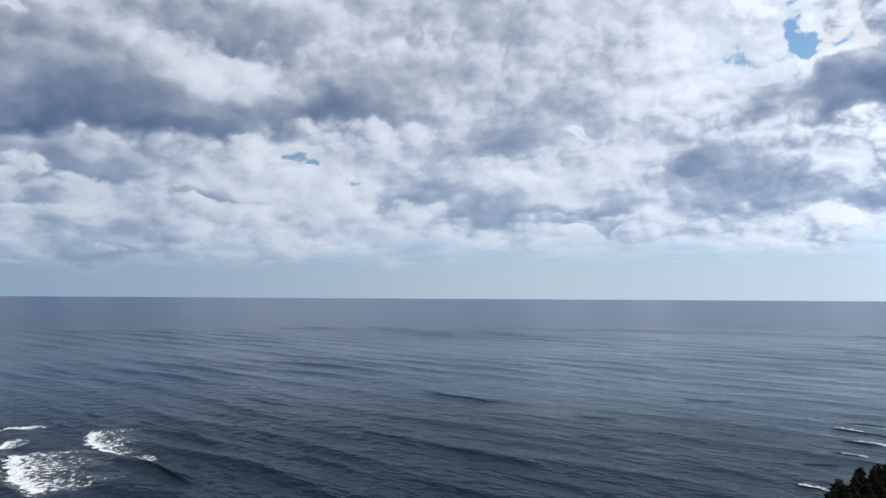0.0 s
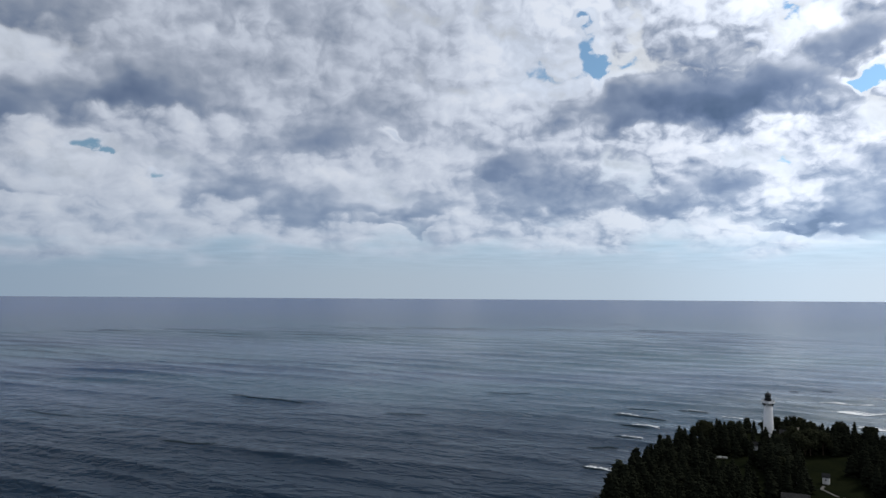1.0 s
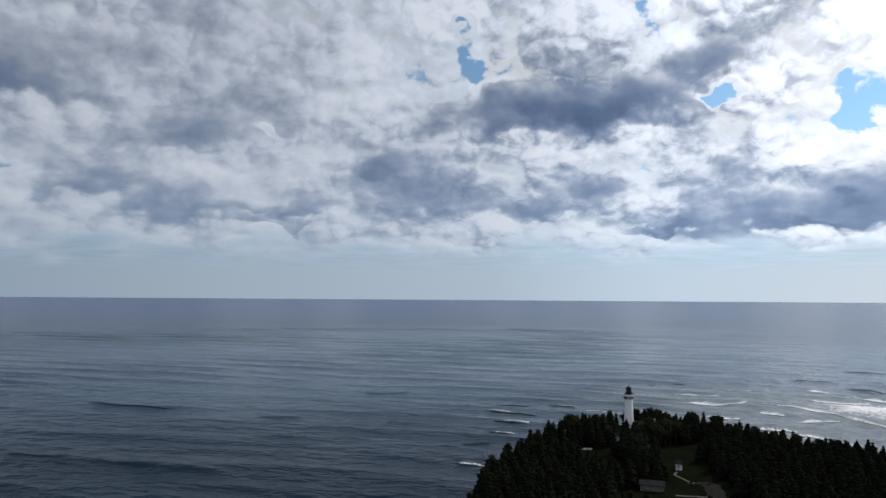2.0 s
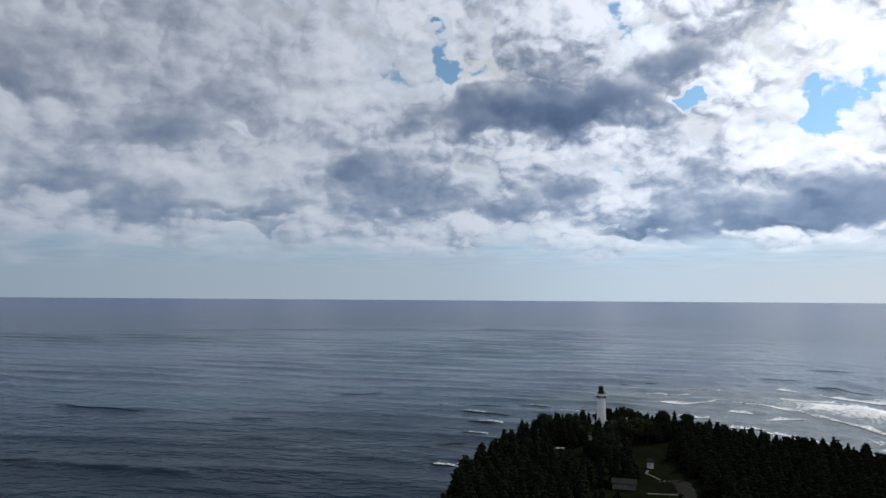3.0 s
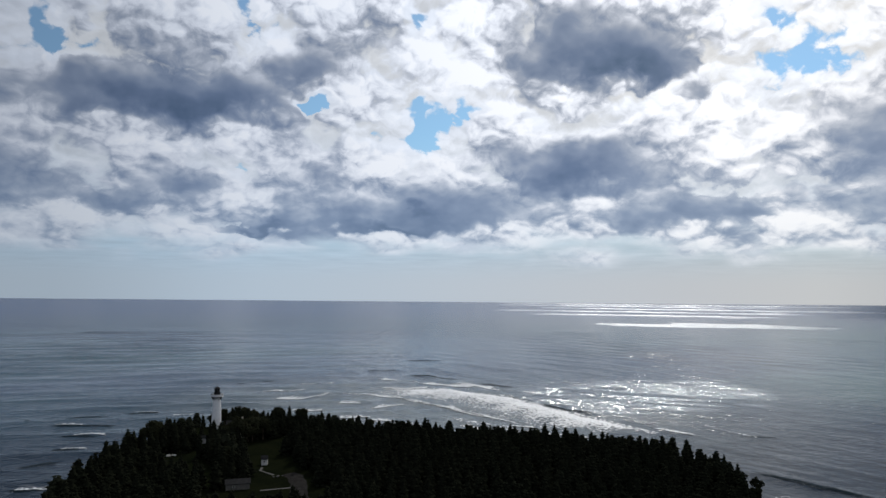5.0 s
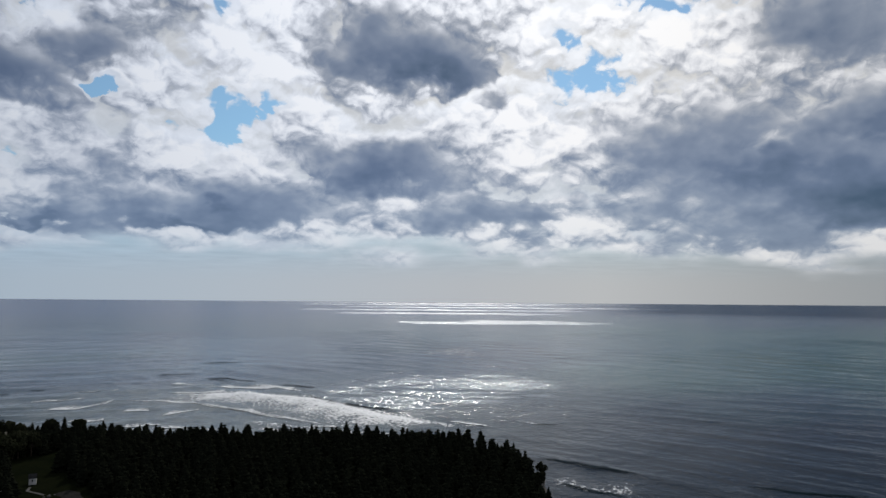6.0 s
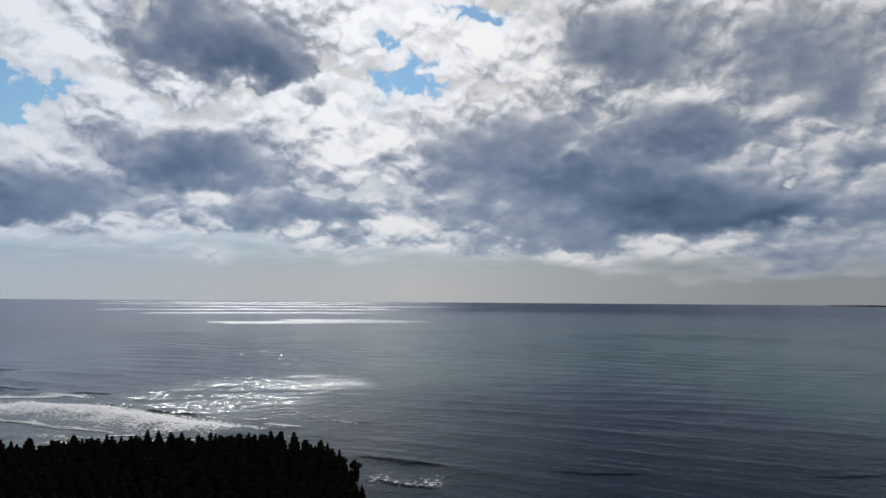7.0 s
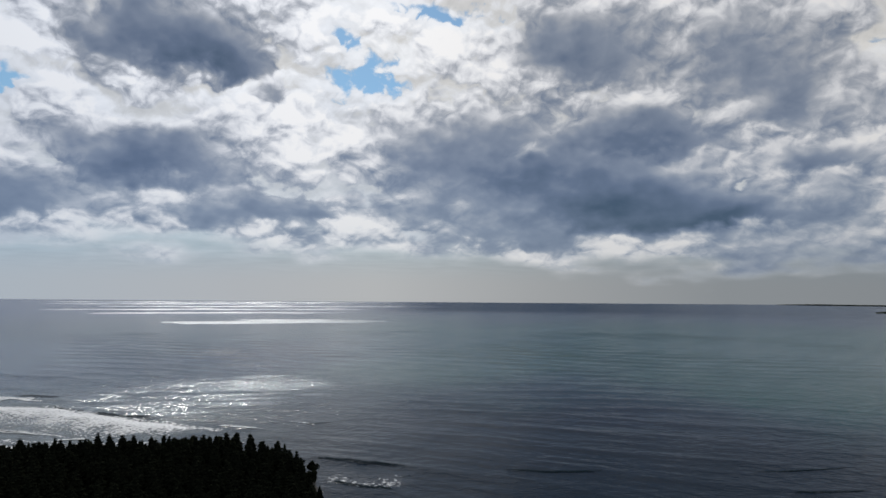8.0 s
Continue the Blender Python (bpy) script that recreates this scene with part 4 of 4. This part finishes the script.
def strip(name, label, line, width, mat):
    """A flat path or drive that follows the ground."""
    bm = bmesh.new()
    pts = []
    for (x0, y0), (x1, y1) in zip(line, line[1:]):
        k = max(2, int(math.hypot(x1 - x0, y1 - y0) / 2))
        pts += [(x0 + (x1 - x0) * i / k, y0 + (y1 - y0) * i / k) for i in range(k)]
    pts.append(line[-1])
    rows = []
    for i, (x, y) in enumerate(pts):
        xa, ya = pts[max(i - 1, 0)]
        xb, yb = pts[min(i + 1, len(pts) - 1)]
        q = math.hypot(xb - xa, yb - ya)
        nx, ny = -(yb - ya) / q, (xb - xa) / q
        row = []
        for s in (-1, -0.5, 0, 0.5, 1):
            w = s * width / 2 * (1 + 0.08 * math.sin(i * 1.7))
            px, py = x + nx * w, y + ny * w
            row.append(bm.verts.new((px, py, float(land(px, py)) + (0.10 if abs(s) < 1 else 0.02))))
        rows.append(row)
    for a, b in zip(rows, rows[1:]):
        for j in range(4):
            bm.faces.new((a[j], a[j + 1], b[j + 1], b[j]))
    bmesh.ops.recalc_face_normals(bm, faces=bm.faces)
    return tagged(linked(name, bm, mat), label, name, kind="structure")


strip("road", "pale gravel drive ending in a turning place", [(178, 172), (192, 187), (204, 199), (211, 208), (212, 213)], 6.5, GRAVEL)
strip("path", "narrow pale path across the grass", [(189, 204), (199, 196.5)], 1.5, CONCRETE)
strip("path", "short pale path from the hut to the drive", [(207.3, 216.0), (209.3, 226.2), (213.5, 229.5)], 1.1, CONCRETE)


def bench(at, turn):
    t = thing("picnic_table", "white painted picnic table on the lawn", "table", pose(*at, float(land(*at)), 0, 0, turn), "picnic tables")
    bm = bmesh.new()
    box(bm, (1.8, 0.75, 0.06), (0, 0, 0.75), 0, 0.01)
    part("tabletop", bm, BOARD, t)
    for s in (-1, 1):
        bm = bmesh.new()
        box(bm, (1.8, 0.28, 0.05), (0, s * 0.72, 0.45), 0, 0.01)
        part("seat", bm, BOARD, t)
        bm = bmesh.new()
        rod(bm, (s * 0.65, -0.75, -0.05), (s * 0.65, 0.15, 0.74), 0.05)
        rod(bm, (s * 0.65, 0.75, -0.05), (s * 0.65, -0.15, 0.74), 0.05)
        rod(bm, (s * 0.65, -0.75, 0.41), (s * 0.65, 0.75, 0.41), 0.04)
        part("leg", bm, BOARD, t)
    return t


for at, turn in (((194.5, 281.7), 20), ((200.0, 278.3), -35), ((202.8, 278.0), 10), ((204.8, 276.7), -50)):
    bench(at, turn)


def lamp_post(at):
    t = thing("lamp_post", "thin pale post beside the shed", "post", pose(*at, float(land(*at))))
    bm = bmesh.new()
    rod(bm, (0, 0, -0.2), (0, 0, 3.6), 0.08, 0.06)
    part("pole", bm, BOARD, t)
    bm = bmesh.new()
    rod(bm, (0, 0, 3.55), (0.5, -0.2, 3.7), 0.05)
    box(bm, (0.4, 0.2, 0.12), (0.6, -0.24, 3.7), 0, 0.02)
    part("lamp_head", bm, BOARD, t)


lamp_post((196.5, 224.0))

# ---- trees ----


def conifer(rng, h, spread, levels, per_level, blob):
    """Meshes of a trunk and a ragged pointed crown of drooping boughs."""
    trunk = bmesh.new()
    rod(trunk, (0, 0, -0.5), (0, 0, h * 0.9), 0.022 * h, 0.004 * h, 6)
    crown = bmesh.new()
    lean = (rng.uniform(-0.03, 0.03), rng.uniform(-0.03, 0.03))
    core = []
    for f, r in ((0.10, 0.35), (0.3, 0.52), (0.6, 0.34), (0.94, 0.03)):
        core.append([crown.verts.new((spread * r * math.cos(k * 1.0472) + lean[0] * f * h, spread * r * math.sin(k * 1.0472) + lean[1] * f * h, f * h))
                     for k in range(6)])
    for a, b in zip(core, core[1:]):
        for k in range(6):
            crown.faces.new((a[k], a[(k + 1) % 6], b[(k + 1) % 6], b[k]))
    for i in range(levels):
        f = 0.08 + 0.9 * (i + rng.uniform(-0.3, 0.3)) / levels
        reach = spread * (max(0.0, 1 - f) ** blob) * (1.0 if f > 0.25 else 0.7 + f) + 0.12
        turn = rng.uniform(0, 6.3)
        count = max(4, int(per_level * (1.1 - f * 0.55)))
        for k in range(count):
            a = turn + 6.2832 * k / count + rng.uniform(-0.35, 0.35)
            r = reach * rng.uniform(0.62, 1.2)
            w = r * rng.uniform(0.26, 0.42) + 0.08
            drop = r * rng.uniform(0.05, 0.45)
            z = f * h
            c, s = math.cos(a), math.sin(a)
            ox, oy = lean[0] * z, lean[1] * z

            def at(along, side, up):
                return crown.verts.new((ox + c * along - s * side, oy + s * along + c * side, z + up))
            root = at(0, 0, 0.25 * r)
            left, right = at(r * 0.6, w, -drop * 0.55), at(r * 0.6, -w, -drop * 0.55)
            top, under = at(r * 0.55, 0, 0.12 * r + 0.1), at(r * 0.5, 0, -drop - 0.18 * r)
            tip = at(r, 0, -drop + rng.uniform(0, 0.25) * r)
            for tri in ((root, top, left), (root, right, top), (top, tip, left), (top, right, tip), (root, left, under), (root, under, right),
                        (left, tip, under), (under, tip, right)):
                crown.faces.new(tri)
    spike = [crown.verts.new((lean[0] * h + 0.10 * math.cos(k * 2.094), lean[1] * h + 0.10 * math.sin(k * 2.094), h * 0.9)) for k in range(3)]
    top = crown.verts.new((lean[0] * h, lean[1] * h, h * 1.02))
    for k in range(3):
        crown.faces.new((spike[k], spike[(k + 1) % 3], top))
    return trunk, crown


def broadleaf(rng, h, spread, clumps):
    """Meshes of a trunk with limbs and an uneven crown of small leaf clumps."""
    trunk = bmesh.new()
    rod(trunk, (0, 0, -0.5), (0, 0, h * 0.45), 0.03 * h, 0.018 * h, 7)
    lobes = []
    for k in range(rng.randint(6, 8)):
        a = 6.2832 * k / 7 + rng.uniform(-0.4, 0.4)
        r = spread * rng.uniform(0.25, 0.68)
        end = Vector((r * math.cos(a), r * math.sin(a), h * rng.uniform(0.42, 0.84)))
        rod(trunk, (0, 0, h * rng.uniform(0.22, 0.42)), end, 0.012 * h, 0.004 * h, 5)
        lobes.append((end, spread * rng.uniform(0.30, 0.52)))
    lobes.append((Vector((0, 0, h * 0.82)), spread * 0.45))
    crown = bmesh.new()
    for _ in range(clumps):
        c, r = rng.choice(lobes)
        d = Vector((rng.gauss(0, 1), rng.gauss(0, 1), rng.gauss(0, 0.8)))
        d.normalize()
        p = c + d * r * (rng.random() ** 0.35) * rng.uniform(0.8, 1.12)
        s = rng.uniform(0.35, 0.75)
        m = Euler((rng.uniform(0, 3), rng.uniform(0, 3), rng.uniform(0, 3))).to_matrix()
        pts = [crown.verts.new(p + m @ Vector(q) * s) for q in
               ((1, 0, 0), (-1, 0.2, 0), (0, 0.8, 0.1), (0.1, -0.8, 0), (0, 0.1, 0.55), (0.2, 0, -0.55))]
        for x in (0, 1):
            for y in (2, 3):
                for z in (4, 5):
                    crown.faces.new((pts[x], pts[y], pts[z]))
    return trunk, crown


rng = random.Random(11)


def tree(kind, label, bms, mat):
    t = thing(kind, label, "tree", pose(0, 0, -200))
    part("trunk", bms[0], BARK, t)
    part("crown", bms[1], mat, t)
    return t


CONIFER_LABELS = ["dark narrow pointed cedar", "dark bushy spruce with drooping boughs", "slim dark fir with a spire top",
                  "broad dark cedar with a blunt top", "ragged dark spruce on the shore"]
conifers = []
for k in range(9):
    h = (11.0, 12.5, 10.0, 9.0, 13.0)[k % 5]
    conifers.append((tree("conifer_tree", CONIFER_LABELS[k % 5] + " in the island wood",
                          conifer(rng, h, (2.6, 3.4, 2.5, 3.4, 3.0)[k % 5], 17, 9, (0.7, 0.62, 0.78, 0.45, 0.66)[k % 5]), NEEDLES), h))
broads = []
for k in range(5):
    h = (11.0, 13.0, 9.5, 12.0, 8.5)[k]
    broads.append((tree("broadleaf_tree", "dark leafy broadleaf tree with an uneven round crown", broadleaf(rng, h, (4.2, 5.0, 3.8, 4.4, 3.6)[k], 900), LEAVES), h))

# lawn, drive and building plots stay free of trees: centre and radius
FREE = [(232, 252, 13), (243, 262, 11), (224, 236, 12), (215, 222, 10), (212, 210, 10), (204, 200, 9), (194, 189, 8), (198, 207, 9), (186.5, 213, 8),
        (196, 262, 12), (192, 248, 11), (203, 274, 8), (190, 236, 8), (242, 294, 6), (250, 286, 9), (255, 262, 10), (199, 279, 6), (186, 226, 6),
        (182, 196, 11), (186, 180, 11), (175, 190, 10), (170, 202, 10), (176, 212, 8), (165, 192, 9),
        (238, 305, 8), (233, 301, 6), (206, 219, 7), (208, 228, 7), (200, 215, 6), (196, 198, 8), (202, 208, 7), (187, 204, 7), (228, 308, 7), (232, 313, 7), (236, 318, 7), (190, 178, 9), (200, 184, 7), (181, 168, 8),
        (213, 270, 4.5), (218, 276, 4.5), (223, 283, 4.5), (228, 289, 4.5), (233, 293, 5.0), (238, 299, 6.0), (243, 306, 6.5), (249, 313, 6.5), (253, 318, 6.5)]


def free(x, y, margin=0.0):
    return all(math.hypot(x - a, y - b) > r + margin for a, b, r in FREE)


# trees round the lawn and the tower, placed one by one: x, y, which, height
LAWN_TREES = [("b", 239.8, 276.5, 1, 13.0), ("b", 245.4, 274.3, 3, 12.5), ("c", 256.9, 269.1, 1, 10.0), ("b", 207, 297, 1, 13.2), ("b", 213, 303, 0, 12.0), ("c", 219, 300, 1, 13.0), ("c", 220.5, 304, 0, 13.0), ("c", 215.5, 293, 3, 12.0), ("c", 224, 298, 3, 12.8), ("c", 226.5, 294.5, 1, 12.6), ("c", 229.5, 298.5, 3, 11.2), ("c", 234.5, 295.5, 2, 9.0),
              ("b", 262, 301, 1, 12.6), ("b", 258, 307, 3, 11.5), ("b", 268, 296, 0, 10.5), ("b", 270, 305, 2, 10.5),
              ("c", 225.5, 271, 1, 12.0), ("c", 224, 266, 3, 11.0), ("c", 217, 262, 0, 12.5), ("c", 221, 258, 1, 13.0), ("c", 213, 252, 3, 12.0),
              ("c", 211, 246, 1, 12.0), ("c", 216, 245, 4, 11.0), ("b", 206, 243, 2, 8.5), ("b", 235, 278, 2, 9.0), ("b", 241, 273, 4, 11.0), ("b", 247, 273, 2, 12.0), ("b", 253, 272, 0, 11.5),
              ("c", 276, 290, 1, 10.0), ("c", 279, 284, 0, 10.5), ("b", 283, 292, 4, 10.0), ("b", 288, 280, 2, 10.0), ("c", 274, 281, 3, 11.0)]
placed = []
for sort, x, y, k, h in LAWN_TREES:
    src, h0 = (broads[k] if sort == "b" else conifers[k])
    s = h / h0
    copy_thing(src, pose(x, y, float(land(x, y)), 0, 0, rng.uniform(0, 360)) @ Matrix.Diagonal((s, s, s, 1)))
    placed.append((x, y))

# the wood: a scatter with a least spacing
cell = {}
spots = []
for _ in range(60000):
    x, y = rng.uniform(80, 350), rng.uniform(20, 350)
    if math.hypot(x, y) < 205:
        continue
    gap = 4.4
    key = (int(x // 5), int(y // 5))
    if any(math.hypot(x - a, y - b) < gap for i in (-1, 0, 1) for j in (-1, 0, 1) for a, b in cell.get((key[0] + i, key[1] + j), ())):
        continue
    if not free(x, y) or any(math.hypot(x - a, y - b) < 3.5 for a, b in placed):
        continue
    cell.setdefault(key, []).append((x, y))
    spots.append((x, y))
dist = shore_distance(np.array([p[0] for p in spots]), np.array([p[1] for p in spots]))
spots = [p for p, d in zip(spots, dist) if d > 1.5]


def far_edge(x, y):
    r = math.hypot(x, y)
    q = 1 + 15.0 / r
    return float(shore_distance(np.array([x * q]), np.array([y * q]))[0]) < 1.5


edge = [p for p in spots if far_edge(*p)][:250]
chosen = set(edge)
for x, y in edge:
    broad = rng.random() < 0.2
    src, h0 = rng.choice(broads if broad else conifers)
    h = rng.triangular(6.0, 12.6, 9.0) * (0.85 if broad else 1.0)
    # taller and lower stretches of the wood
    h *= 0.97 + 0.42 * noise.noise(Vector((x / 13.0, y / 13.0, 3.0))) + 0.2 * noise.noise(Vector((x / 5.0, y / 5.0, 8.0)))
    if x < 175:
        h *= 0.82
    if x > 235 and y > 265:
        h *= 0.78
    elif x > 245 and y > 120:
        h *= 0.74
    elif x > 270:
        h *= 0.70
    s = h / h0
    wide = rng.uniform(0.85, 1.1) if broad else rng.uniform(1.05, 1.5)
    copy_thing(src, pose(x, y, float(land(x, y)), 0, 0, rng.uniform(0, 360)) @ Matrix.Diagonal((s * wide, s * wide * rng.uniform(0.9, 1.1), s, 1)))
for src, _ in conifers + broads:
    for o in src.children_recursive:
        bpy.data.objects.remove(o)
    bpy.data.objects.remove(src)


def wood(points):
    """The inner trees of the wood, too many to count, in one mesh."""
    kinds = []
    for k in range(6):
        h = 10.0
        tr, cr = conifer(rng, h, rng.uniform(2.7, 3.6), 10, 7, rng.uniform(0.5, 0.75))
        me = bpy.data.meshes.new("tmp")
        cr.to_mesh(me)
        tr.free()
        cr.free()
        me.calc_loop_triangles()
        co = np.empty(len(me.vertices) * 3)
        me.vertices.foreach_get("co", co)
        tri = np.empty(len(me.loop_triangles) * 3, np.int32)
        me.loop_triangles.foreach_get("vertices", tri)
        kinds.append((co.reshape(-1, 3).copy(), tri.copy()))
        bpy.data.meshes.remove(me)
    cos, tris, base = [], [], 0
    for x, y in points:
        co, tri = rng.choice(kinds)
        s, w, a = rng.uniform(0.75, 1.2), rng.uniform(0.9, 1.3), rng.uniform(0, 6.28)
        c, n = math.cos(a), math.sin(a)
        q = np.stack([x + w * (c * co[:, 0] - n * co[:, 1]), y + w * (n * co[:, 0] + c * co[:, 1]), float(land(x, y)) + s * co[:, 2]], -1)
        cos.append(q)
        tris.append(tri + base)
        base += len(co)
    co, tri = np.concatenate(cos), np.concatenate(tris).astype(np.int32)
    me = bpy.data.meshes.new("woods")
    me.vertices.add(len(co))
    me.vertices.foreach_set("co", co.ravel())
    me.loops.add(len(tri))
    me.loops.foreach_set("vertex_index", tri)
    me.polygons.add(len(tri) // 3)
    me.polygons.foreach_set("loop_start", np.arange(0, len(tri), 3, dtype=np.int32))
    me.update(calc_edges=True)
    me.materials.append(NEEDLES)
    return tagged(new("woods", me), "dense dark conifer wood covering the island", "woods", kind="stuff")


wood([p for p in spots if p not in chosen])
